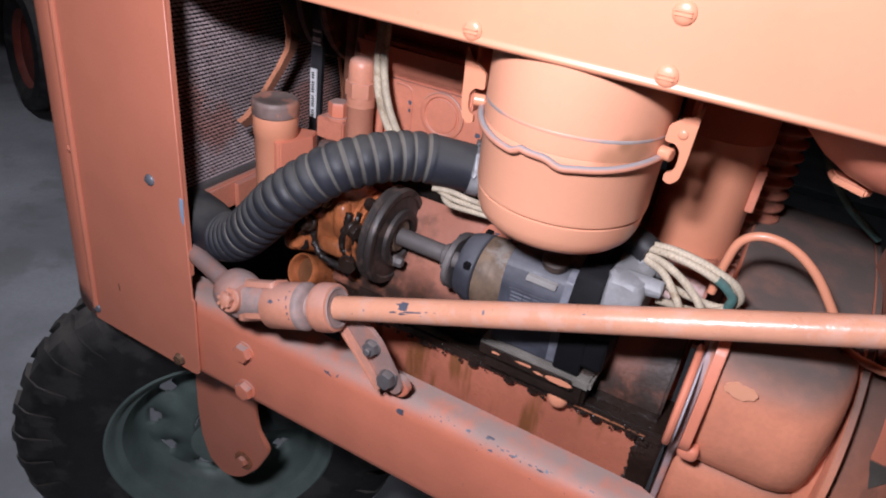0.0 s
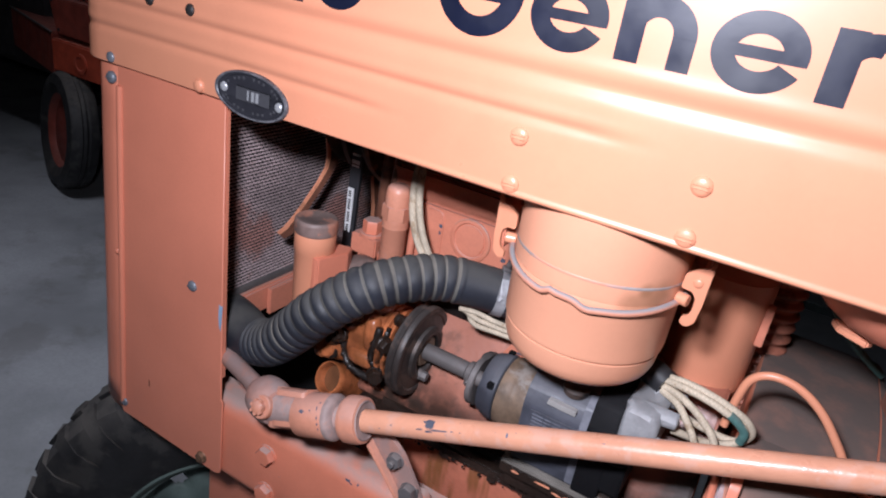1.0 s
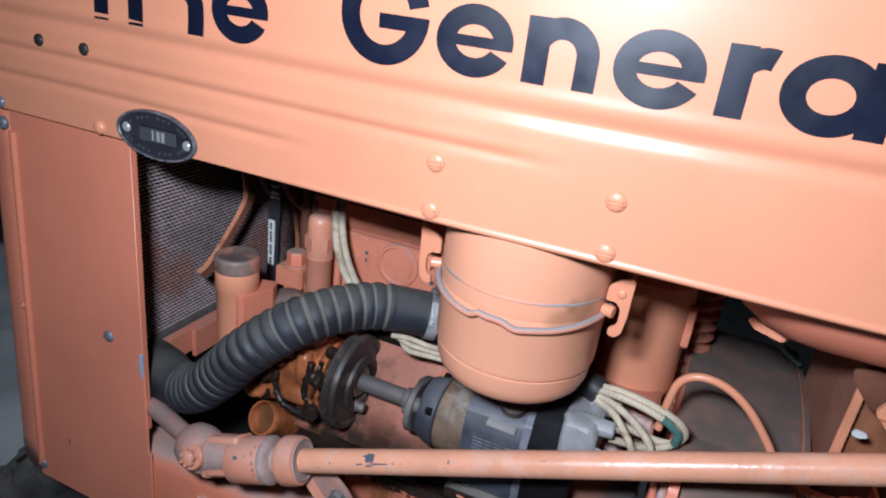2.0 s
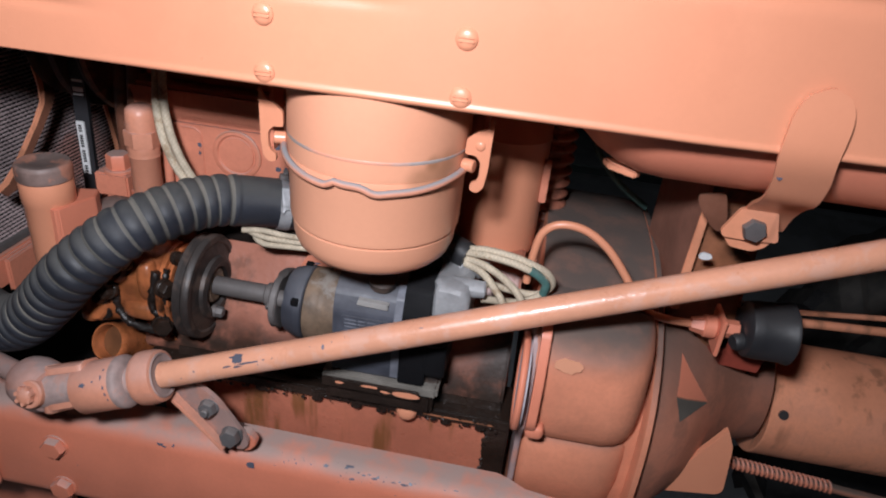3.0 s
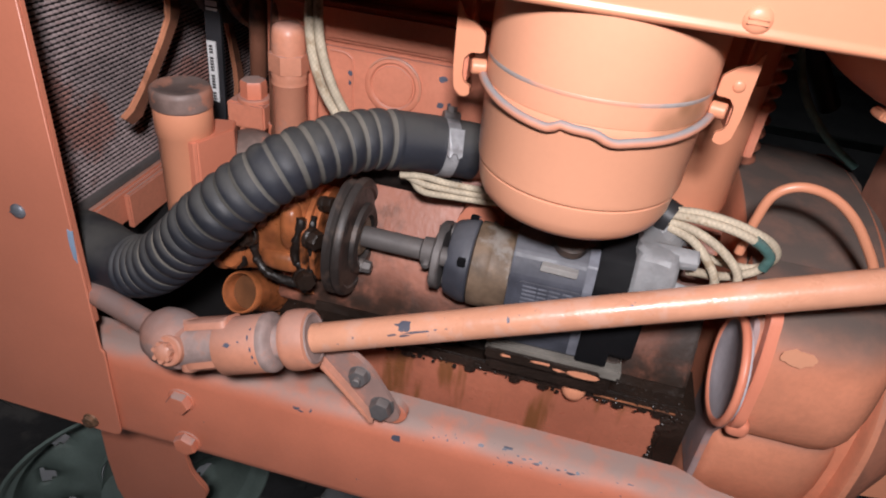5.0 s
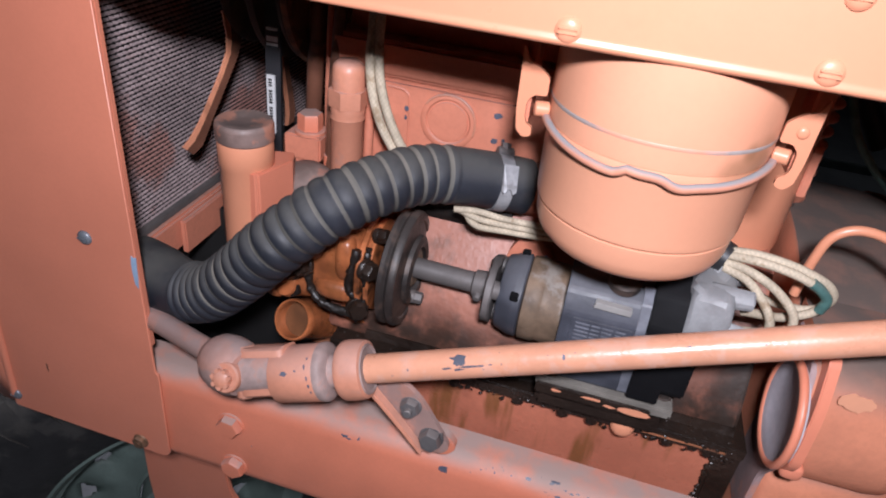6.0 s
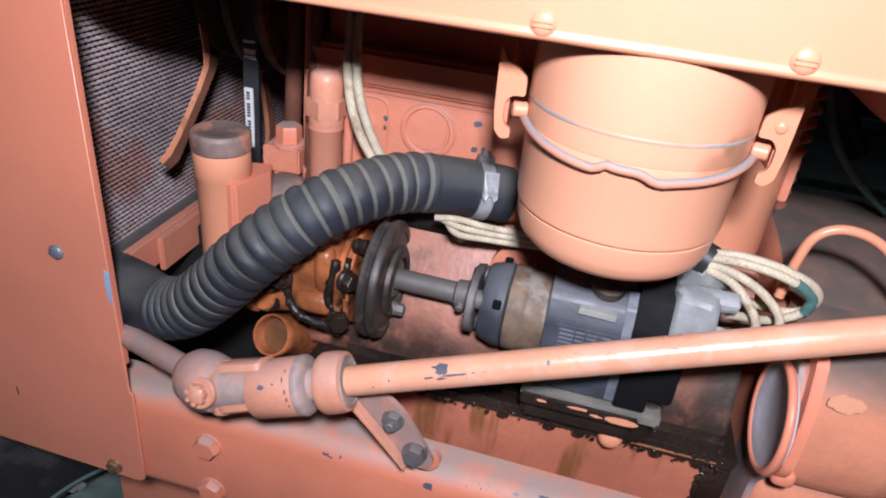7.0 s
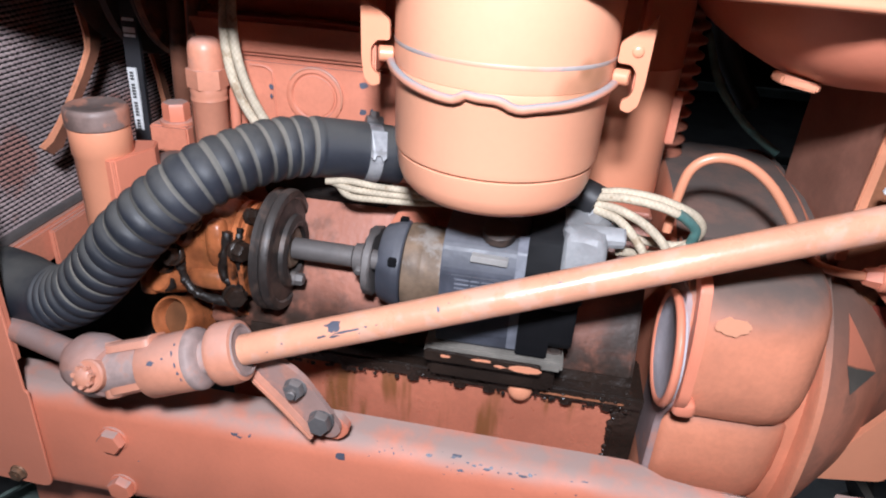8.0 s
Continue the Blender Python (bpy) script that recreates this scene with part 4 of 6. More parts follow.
bm = lathe(B(), [(0.016, 0), (0.030, 0.008), (0.032, 0.020), (0.024, 0.032), (0.012, 0.038), (0.0, 0.040)], (0.026, 0.128, 0.836), (0.25, -0.25, 1), 24)
lathe(bm, [(0.012, 0), (0.012, 0.016), (0.009, 0.020), (0.0, 0.021)], (0.050, 0.118, 0.850), (0.4, -0.3, 1), 16)
part("dusty_casting", bm, dusty_lump, tractor, "dusty grey-brown rounded casting behind the hose", 60)

# ---- radiator, channel, fan and belt ----
bm = box(B(), -0.20, -0.142, 0.012, 0.548, 0.775, 1.07)
core = part("radiator_core", bm, core_shade_black, tractor, "dark honeycomb radiator core with rusty dusty fins")
verts, faces = [], []
pitch_y, pitch_z = 0.0074, 0.0049
for j in range(57):
    for i in range(71):
        y = 0.016 + i * pitch_y + (pitch_y / 2 if j % 2 else 0)
        z = 0.785 + j * pitch_z
        n = len(verts)
        a, b = 0.0033 * rng.uniform(0.94, 1.05), 0.00155 * rng.uniform(0.9, 1.1)
        tilt = -0.0004 * rng.uniform(0.7, 1.3)
        verts += [(-0.1418, y - a, z - b - tilt), (-0.1418, y + a, z - b + tilt), (-0.1418, y + a, z + b + tilt), (-0.1418, y - a, z + b - tilt),
                  (-0.1410, y - a * 0.9, z - b * 0.6 - tilt), (-0.1410, y + a * 0.9, z - b * 0.6 + tilt), (-0.1410, y + a * 0.9, z + b * 0.6 + tilt), (-0.1410, y - a * 0.9, z + b * 0.6 - tilt)]
        faces += [tuple(n + q for q in f) for f in ((4, 5, 6, 7), (0, 1, 5, 4), (1, 2, 6, 5), (2, 3, 7, 6), (3, 0, 4, 7))]
me = bpy.data.meshes.new("finning")
me.from_pydata(verts, [], faces)
me.materials.append(core_fin)
fins = tagged(new("finning", me), "rows of thin rusty radiator fins", kind="stuff")
fins.parent = core
part("core_edge", box(B(), -0.143, -0.134, 0.012, 0.548, 0.776, 0.784, 0.001), steel, core)
bm = box(B(), -0.20, -0.128, 0.010, 0.55, 0.735, 0.775, 0.003)
lower = part("radiator_bottom_tank", bm, paint_block, tractor, "orange radiator bottom channel")
part("angle_bracket", prism(B(), [(0.122, 0.730), (0.122, 0.772), (0.30, 0.772), (0.30, 0.730)], "x", -0.127, -0.120, 0.0015), paint_block, lower)
part("bolt_head", dome(B(), (-0.12, 0.20, 0.750), (1, 0, 0), 0.005, 0.003), paint_block, lower)
part("radiator_top_tank", box(B(), -0.20, -0.10, 0.010, 0.55, 1.07, 1.13, 0.004), dark_iron, tractor)
# fan with four blades on the crank axis
FX, FY, FZ = -0.080, 0.265, 1.035
bm = lathe(B(), [(0.0, -0.02), (0.035, -0.018), (0.045, 0.0), (0.045, 0.03), (0.03, 0.034)], (FX, FY, FZ), (1, 0, 0), 28)
fan = part("cooling_fan", bm, paint_brown, tractor, "rusty orange engine cooling fan")
for k in range(6):
    turn = Matrix.Rotation(radians(60 * k), 3, "X")
    lead = [(0.205, 0.990), (0.207, 0.962), (0.203, 0.946), (0.185, 0.926), (0.163, 0.906), (0.142, 0.887), (0.124, 0.874), (0.110, 0.870)]
    wide = [(0.020, -0.004), (0.013, -0.008), (0.007, -0.006), (0.0055, -0.005), (0.0055, -0.005), (0.006, -0.006), (0.008, -0.008), (0.006, -0.007)]
    centre = Vector((FX - 0.02, FY, FZ))
    # Brown face and orange edge paint in the blade's shaded and lit sides.
    for name, cuts, mat in (("fan_blade", (0.0, 0.5, 1.0), paint_brown), ("blade_edge", (-0.45, 0.0), paint_tube)):
        bm = B()
        prev = None
        for (y, z), (wy, wz) in zip(lead, wide):
            ring = []
            for up in (0.0, 0.0022):
                row = [Vector((FX - 0.02 + (0.003 * max(c, 0) if name == "fan_blade" else 0.004 * c), y + wy * c, z + wz * c)) for c in cuts]
                ring += [centre + turn @ (q + Vector((up, 0, 0)) - centre) for q in (row if up == 0.0 else row[::-1])]
            ring = [bm.verts.new(q) for q in ring]
            if prev:
                for q in range(len(ring)):
                    bm.faces.new((prev[q], prev[(q + 1) % len(ring)], ring[(q + 1) % len(ring)], ring[q]))
            else:
                bm.faces.new(ring)
            prev = ring
        bm.faces.new(prev[::-1])
        part(name, bm, mat, fan)
part("spider", lathe(B(), [(0.0, 0.0), (0.085, 0.0), (0.088, 0.003), (0.085, 0.006), (0.05, 0.012), (0.0, 0.014)], (-0.096, FY, FZ), (1, 0, 0), 36), pulley_shade_rust, fan)
bm = lathe(B(), [(0.050, -0.060), (0.094, -0.060), (0.098, -0.057), (0.097, -0.050), (0.074, -0.044), (0.072, -0.034), (0.095, -0.026), (0.098, -0.021), (0.096, -0.016), (0.088, -0.015), (0.086, -0.022), (0.060, -0.026), (0.030, -0.028), (0.028, -0.006), (0.0, -0.004)], (0, FY, FZ), (1, 0, 0), 56)
pulley_fan = part("fan_pulley", bm, pulley_shade_rust, tractor, "rusty orange fan pulley in the shade of the hood")
part("rim_edge", lathe(B(), [(0.0975, -0.020), (0.099, -0.018), (0.097, -0.0135), (0.088, -0.0125), (0.0865, -0.018)], (0, FY, FZ), (1, 0, 0), 56), paint_rust, pulley_fan)
for k in range(4):
    a = radians(20 + 90 * k)
    part("bolt", hexbolt(B(), (-0.026, FY + 0.055 * math.cos(a), FZ + 0.055 * math.sin(a)), (1, 0, 0), 0.007, 0.006), paint_rust, pulley_fan)
# The arm is coloured brown for the shade it stands in.
part("bracket_arm", tube(B(), [(-0.005, 0.212, 0.90), (0.0, 0.206, 0.95), (0.004, 0.204, 1.0), (0.006, 0.204, 1.08)], 0.009, 10), paint_brown, tractor, "upright bracket arm behind the belt, coloured dark for shade")
part("thin_pipe", tube(B(), [(0.022, 0.19, 0.87), (0.022, 0.192, 0.95), (0.024, 0.196, 1.08)], 0.004, 8), paint_block, tractor)
bm = B()
loop = smooth_path([(-0.038, 0.192, 1.10), (-0.038, 0.190, 1.0), (-0.037, 0.186, 0.92), (-0.036, 0.182, 0.85), (-0.036, 0.178, 0.78)], 5)
prev = None
for p in loop:
    quad = [bm.verts.new(p + Vector(o)) for o in ((-0.0085, -0.004, 0), (0.0085, -0.004, 0), (0.006, 0.005, 0), (-0.006, 0.005, 0))]
    if prev:
        for q in range(4):
            bm.faces.new((prev[q], prev[(q + 1) % 4], quad[(q + 1) % 4], quad[q]))
    else:
        bm.faces.new(quad)
    prev = quad
bm.faces.new(prev[::-1])
belt = part("fan_belt", bm, black, tractor, "black rubber fan belt with a white printed label")
part("belt_label", box(B(), -0.0435, -0.034, 0.1795, 0.1815, 0.872, 0.940), label_white, belt, "white printed label")
for k in range(20):
    if k % 6 != 4:
        part("mark", box(B(), -0.0408, -0.0372, 0.1788, 0.1796, 0.8752 + k * 0.0031, 0.8772 + k * 0.0031), ink, belt)
for z, w in ((0.986, 0.0014), (0.976, 0.0026), (0.9705, 0.0014)):
    part("mark", box(B(), -0.0445, -0.032, 0.1845, 0.1860, z - w, z + w), label_white, belt)

# ---- corrugated hose ----
path = smooth_path([(-0.160, 0.066, 0.744), (-0.124, 0.054, 0.747), (-0.083, 0.042, 0.749), (-0.048, 0.032, 0.757), (-0.018, 0.025, 0.775), (0.016, 0.020, 0.810), (0.051, 0.018, 0.850), (0.093, 0.034, 0.888), (0.126, 0.064, 0.904), (0.161, 0.100, 0.9075), (0.206, 0.130, 0.900), (0.246, 0.150, 0.892)], 34)
RIBS0, RIBS1 = 0.110, 0.436


def rib_phase(s):
    """Ribs stand closer together towards the front elbow."""
    near = min(s, 0.20) - RIBS0
    return math.log(1 + 0.065 * near / 0.0095) / 0.065 + max(0.0, s - 0.20) / 0.0145


def hose_r(s):
    if s < RIBS0:
        return 0.0285 + 0.0065 * min(1.0, (RIBS0 - s) / 0.05)
    if s > RIBS1:
        return 0.0270
    u = rib_phase(s) % 1.0
    lift = (0.0046 - 0.0018 * max(0.0, min(1.0, (s - 0.24) / 0.12))) * max(0.0, math.sin(math.pi * u)) ** 0.55
    return 0.0250 + lift + 0.0025 * max(0.0, min(1.0, (0.17 - s) / 0.07))


hose = part("radiator_hose", sweep(B(), path, hose_r, 36), rubber, tractor, "black corrugated rubber radiator hose with dust in its grooves", 60)
hose.data.materials.append(rubber_ridge)
gone = [0.0]
for p, q in zip(path, path[1:]):
    gone.append(gone[-1] + (q - p).length)
for f in hose.data.polygons:
    k = min(v for v in f.vertices) // 36
    if k + 1 < len(path) and RIBS0 < gone[k] < RIBS1 and rib_phase(gone[k]) % 1.0 > 0.87 or RIBS0 < gone[k] < RIBS1 and rib_phase(gone[k]) % 1.0 < 0.13:
        f.material_index = 1
clamp_at, clamp_dir = Vector((0.221, 0.1375, 0.8965)), Vector((0.040, 0.020, -0.007)).normalized()
clamp = part("hose_clamp", lathe(B(), [(0.0269, -0.0062), (0.0278, -0.0062), (0.0278, 0.0062), (0.0269, 0.0062)], clamp_at, clamp_dir, 48), clamp_steel, hose, "shiny steel hose clamp with a notched end")
face = Vector((0.30, -0.80, 0.52)).normalized()
face = (face - clamp_dir * face.dot(clamp_dir)).normalized()
tang = clamp_dir.cross(face).normalized()
tang = tang if tang.z > 0 else -tang
bm = B()
plate = [(-0.0072, 0.014), (0.0072, 0.014), (0.0072, -0.010), (0.0042, -0.013), (0.0020, -0.0085), (-0.0020, -0.0085), (-0.0042, -0.013), (-0.0072, -0.010)]
rows = [[bm.verts.new(clamp_at + clamp_dir * a + tang * b + face * (0.0288 + up - 8.0 * b * b)) for a, b in plate] for up in (0.0, 0.0022)]
bm.faces.new(rows[0])
bm.faces.new(rows[1][::-1])
for k in range(len(plate)):
    bm.faces.new((rows[0][k], rows[0][(k + 1) % len(plate)], rows[1][(k + 1) % len(plate)], rows[1][k]))
part("clamp_plate", bm, clamp_steel, clamp)
top = clamp_at + tang * 0.0275 + face * 0.008
part("clamp_housing", rod(B(), top - clamp_dir * 0.008, top + clamp_dir * 0.008, 0.0055, seg=14, cham=0.001), dark_bolt, clamp)
part("clamp_screw", hexbolt(B(), top + tang * 0.003, tang, 0.0050, 0.006, washer=False), dark_bolt, clamp)
part("water_inlet", rod(B(), (0.238, 0.146, 0.893), (0.285, 0.170, 0.886), 0.0250, seg=32), paint_block, tractor, "orange cast water inlet pipe")

# ---- oily governor housing, pulley and drive shaft ----
def lump(bm, c, r, seg=18, power=0.8):
    """A rounded casting lump with half sizes r round c."""
    rings = []
    for j in range(1, 10):
        b = math.pi * (j / 10 - 0.5)
        ring = []
        for k in range(seg):
            a = 2 * math.pi * k / seg
            v = [math.cos(b) * math.cos(a), math.cos(b) * math.sin(a), math.sin(b)]
            ring.append(bm.verts.new([o + h * math.copysign(abs(q) ** power, q) for o, h, q in zip(c, r, v)]))
        rings.append(ring)
    for p, q in zip(rings, rings[1:]):
        for k in range(seg):
            bm.faces.new((p[k], p[(k + 1) % seg], q[(k + 1) % seg], q[k]))
    bm.faces.new(rings[0][::-1])
    bm.faces.new(rings[-1])
    return bm


bm = lump(B(), (0.084, 0.092, 0.808), (0.031, 0.038, 0.042), 28, 0.55)
lump(bm, (0.092, 0.066, 0.786), (0.024, 0.018, 0.012), 18, 0.7)
lump(bm, (0.100, 0.062, 0.822), (0.010, 0.012, 0.024), 18, 0.7)
lump(bm, (0.050, 0.080, 0.782), (0.022, 0.022, 0.026))
governor = part("governor_housing", bm, oily, tractor, "oil-soaked orange cast iron governor housing", 55)
part("flange_ring", lathe(B(), [(0.030, 0.030), (0.045, 0.0305), (0.0465, 0.032), (0.0465, 0.0365), (0.042, 0.0375), (0.042, 0.0395), (0.046, 0.0405), (0.046, 0.045), (0.036, 0.0465)], (0.080, 0.092, 0.802), (1, 0.05, 0), 36), oily, governor)
part("cover_plug", lathe(B(), [(0.0135, -0.03), (0.0135, 0.0), (0.0120, 0.004), (0.008, 0.0055), (0.0, 0.0055)], (0.066, 0.058, 0.830), (-0.25, -0.85, 0.45), 24), oily, governor)
part("cover_plug", lathe(B(), [(0.0155, -0.03), (0.0155, 0.0), (0.0135, 0.005), (0.009, 0.0065), (0.0, 0.0065)], (0.037, 0.062, 0.776), (-0.25, -0.85, 0.45), 24), oily, governor)
part("small_boss", lump(B(), (0.024, 0.068, 0.764), (0.010, 0.012, 0.010), 14, 0.7), oily, governor)
TD = Vector((-0.18, -0.84, 0.50)).normalized()
TO = Vector((0.0455, 0.054, 0.7355))
throat = part("throat", lathe(B(), [(0.024, -0.075), (0.0225, -0.030), (0.0208, -0.012), (0.0217, -0.009), (0.0217, -0.0012), (0.0208, 0.0005), (0.0192, 0.0004), (0.0186, -0.003), (0.0180, -0.016)], TO, TD, 32, caps=False), oily, governor, "round oily pipe mouth")
part("bore", lathe(B(), [(0.0181, -0.015), (0.0176, -0.036), (0.014, -0.050), (0.0, -0.055)], TO, TD, 28), oily_bore, throat)
part("elbow", tube(B(), [TO - TD * 0.045, TO - TD * 0.070 + Vector((0.012, 0, 0.004)), Vector((0.108, 0.095, 0.748))], 0.022, 18), oily, governor)
for (x, y, z), r, ax in (((0.083, 0.050, 0.846), 0.0075, (0.1, -1, 0.5)), ((0.062, 0.047, 0.812), 0.0095, (-0.2, -1, 0.3)), ((0.126, 0.046, 0.826), 0.009, (1, -0.4, 0)), ((0.117, 0.050, 0.776), 0.010, (0.7, -1, 0.1)), ((0.045, 0.060, 0.792), 0.008, (-0.2, -1, 0.5)), ((0.127, 0.075, 0.846), 0.007, (1, -0.2, 0.3))):
    part("bolt", hexbolt(B(), (x, y, z), ax, r, 0.010), sludge, governor)


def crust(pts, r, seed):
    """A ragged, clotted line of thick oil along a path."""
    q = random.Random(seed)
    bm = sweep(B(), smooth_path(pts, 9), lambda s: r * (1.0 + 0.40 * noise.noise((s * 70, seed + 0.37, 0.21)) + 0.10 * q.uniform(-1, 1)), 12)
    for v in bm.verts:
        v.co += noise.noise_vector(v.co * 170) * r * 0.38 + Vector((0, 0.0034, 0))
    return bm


part("oil_crust", crust([(0.066, 0.050, 0.814), (0.064, 0.0515, 0.797), (0.067, 0.051, 0.781), (0.080, 0.048, 0.770), (0.105, 0.048, 0.766), (0.116, 0.052, 0.758)], 0.0042, 3), dry_oil_shade, governor)
part("oil_crust", crust([(0.112, 0.055, 0.836), (0.108, 0.0505, 0.816), (0.107, 0.049, 0.796), (0.112, 0.050, 0.784), (0.114, 0.053, 0.770)], 0.0045, 5), dry_oil_shade, governor)
part("oil_crust", crust([(0.124, 0.054, 0.842), (0.123, 0.049, 0.822), (0.124, 0.049, 0.800), (0.121, 0.052, 0.776)], 0.0036, 8), dry_oil_shade, governor)
part("oil_crust", crust([(0.050, 0.058, 0.800), (0.044, 0.058, 0.786), (0.050, 0.055, 0.772), (0.040, 0.054, 0.764)], 0.0040, 9), dry_oil_shade, governor)
part("lower_casting", prism(B(), rounded([(0.030, 0.665), (0.030, 0.728), (0.050, 0.742), (0.12, 0.742), (0.12, 0.665)], 0.008), "y", 0.105, 0.14, 0.006), paint_rust, tractor, "grimy casting low beside the engine")
# Black sheet added where there is only deep shade behind the hose.
part("shade_plate", box(B(), -0.28, 0.10, 0.19, 0.20, 0.45, 0.755), core_shade_black, tractor, "added black plate for the shade behind the hose")
SA = Vector((0.153, 0.088, 0.8125))
SD = Vector((1, 0.0, -0.01)).normalized()
bm = lathe(B(), [(0.018, -0.014), (0.055, -0.013), (0.0575, -0.012), (0.0578, -0.008), (0.0550, -0.005), (0.0578, -0.002), (0.0578, 0.002), (0.0560, 0.0045), (0.0500, 0.0050), (0.0480, 0.0035), (0.0350, 0.0060), (0.0340, 0.0100), (0.0290, 0.0125), (0.0240, 0.0110), (0.0205, 0.0020), (0.0, 0.0020)], SA + Vector((0, 0, -0.003)), SD, 52)
pulley = part("drive_pulley", bm, pulley_iron, tractor, "dirty dark grooved drive pulley on a shaft")
part("hub_ring", lathe(B(), [(0.0195, 0.001), (0.0195, 0.0080), (0.0165, 0.0100), (0.0130, 0.0085)], SA, SD, 36), dull_brass, pulley)
part("hub_nut", hexbolt(B(), SA + Vector((0.012, -0.012, -0.026)), SD, 0.006, 0.009), steel, pulley)
shaft = part("drive_shaft", rod(B(), SA + SD * 0.0, SA + SD * 0.085, 0.0102, seg=24), steel, tractor, "grey worn drive shaft to the magneto")
bm = lathe(B(), [(0.010, 0.066), (0.0130, 0.068), (0.0140, 0.0805), (0.0335, 0.0815), (0.0355, 0.083), (0.0355, 0.0885), (0.0340, 0.0900)], SA, SD, 36)
for v in bm.verts:
    away = v.co - SA - SD * (v.co - SA).dot(SD)
    if away.length > 0.02:
        v.co += away * (0.13 * math.cos(2 * math.atan2(away.z, away.y) + 0.5)) + noise.noise_vector(v.co * 120) * 0.0020
coupling = part("shaft_coupling", bm, steel, tractor, "grey metal shaft coupling")
part("set_screw", hexbolt(B(), SA + SD * 0.074 + Vector((0, -0.011, -0.005)), (0, -1, -0.4), 0.004, 0.006), steel, coupling)
part("coupling_disc", lathe(B(), [(0.022, 0.0935), (0.0330, 0.0945), (0.0350, 0.0960), (0.0392, 0.1080), (0.0397, 0.1100), (0.0397, 0.1155), (0.0380, 0.117)], SA, SD, 36), grey_paint, coupling)
for a in (70, 150, 262):
    w = radians(a)
    spot = SA + SD * 0.111 + Vector((0, math.cos(w), math.sin(w))) * 0.0395
    part("notch", box(B(), spot.x - 0.0045, spot.x + 0.0030, spot.y - 0.0035, spot.y + 0.0035, spot.z - 0.0035, spot.z + 0.0035, 0.0008), bakelite, coupling)
for k in range(3):
    a = radians(30 + 120 * k)
    part("drive_lug", rod(B(), SA + SD * 0.085 + Vector((0, math.cos(a) * 0.026, math.sin(a) * 0.026)), SA + SD * 0.105 + Vector((0, math.cos(a) * 0.026, math.sin(a) * 0.026)), 0.009, seg=12), steel, coupling)

# ---- magneto ----
bm = lathe(B(), [(0.036, 0.117), (0.0395, 0.1185), (0.0400, 0.122), (0.0400, 0.131), (0.0388, 0.1335), (0.0382, 0.135), (0.0390, 0.140), (0.0385, 0.156)], SA, SD, 40)
mag_front = bm
magneto = part("magneto", lathe(B(), [(0.03, 0.146), (0.036, 0.148), (0.036, 0.22)], SA, SD, 32), grey_paint, tractor, "grey painted magneto with cream ignition cables")
part("end_bell", mag_front, dull_brass, magneto, "dull brass-coloured end bell")
bm = prism(B(), rounded([(0.040, 0.766), (0.040, 0.838), (0.048, 0.858), (0.064, 0.868), (0.118, 0.868), (0.128, 0.856), (0.128, 0.766)], 0.005, 3), "x", 0.307, 0.377, 0.003)
part("body", bm, grey_paint, magneto)
bm = prism(B(), rounded([(0.316, 0.780), (0.316, 0.836), (0.369, 0.836), (0.369, 0.780)], 0.003), "y", 0.0385, 0.0405, 0.0006)
part("name_panel", bm, grey_paint, magneto)
for k in range(5):
    for x0, x1 in ((0.320, 0.332), (0.3335, 0.341), (0.3425, 0.352 - 0.001 * k), (0.354, 0.362 - 0.003 * (k % 3))):
        part("mark", box(B(), x0, x1, 0.0379, 0.0386, 0.8315 - 0.0042 * k, 0.8330 - 0.0042 * k), strip_grey, magneto)
bm = prism(B(), [(0.331, 0.8495), (0.362, 0.8485), (0.3625, 0.8545), (0.332, 0.8555)], "y", 0.0400, 0.0475, 0.0006)
part("tag", bm, tag_metal, magneto, "small bright metal tag")
part("edge_strip", prism(B(), rounded([(0.0385, 0.770), (0.0385, 0.838), (0.047, 0.8595), (0.060, 0.8695), (0.064, 0.868), (0.050, 0.856), (0.0405, 0.836), (0.0405, 0.770)], 0.002), "x", 0.369, 0.3771, 0.0006), strip_grey, magneto)
part("oil_cup", lathe(B(), [(0.014, 0), (0.014, 0.007), (0.011, 0.009), (0.0, 0.009)], (0.352, 0.062, 0.866), (0, -0.3, 1), 24), pulley_iron, magneto)
bm = prism(B(), rounded([(0.037, 0.764), (0.037, 0.845), (0.048, 0.872), (0.066, 0.882), (0.12, 0.882), (0.132, 0.866), (0.132, 0.764)], 0.005, 3), "x", 0.3772, 0.4045, 0.003)
part("black_cap_ring", bm, bakelite, magneto, "black moulded cap ring")
bm = prism(B(), rounded([(0.038, 0.775), (0.038, 0.828), (0.050, 0.848), (0.10, 0.848), (0.12, 0.82), (0.12, 0.775)], 0.010, 3), "x", 0.400, 0.424, 0.006)
part("black_cover", bm, bakelite, magneto)
part("black_bulge", lump(B(), (0.408, 0.048, 0.828), (0.020, 0.016, 0.014), 18, 0.8), bakelite, magneto)
bm = lump(B(), (0.421, 0.086, 0.859), (0.019, 0.042, 0.026), 32, 0.38)
lathe(bm, [(0.020, -0.006), (0.033, -0.004), (0.0345, 0.0), (0.0345, 0.004), (0.032, 0.006), (0.012, 0.007)], (0.430, 0.086, 0.853), (1, -0.1, 0.05), 28)
for (x, y, z), (qx, qy, qz), r in (((0.430, 0.064, 0.874), (0.454, 0.061, 0.878), 0.0085), ((0.432, 0.054, 0.850), (0.456, 0.051, 0.848), 0.0085), ((0.432, 0.092, 0.878), (0.453, 0.094, 0.881), 0.0085), ((0.430, 0.112, 0.868), (0.450, 0.116, 0.868), 0.0080)):
    rod(bm, (x - 0.012, y, z), (qx, qy, qz), r + 0.0015, r, 14, 0.002)
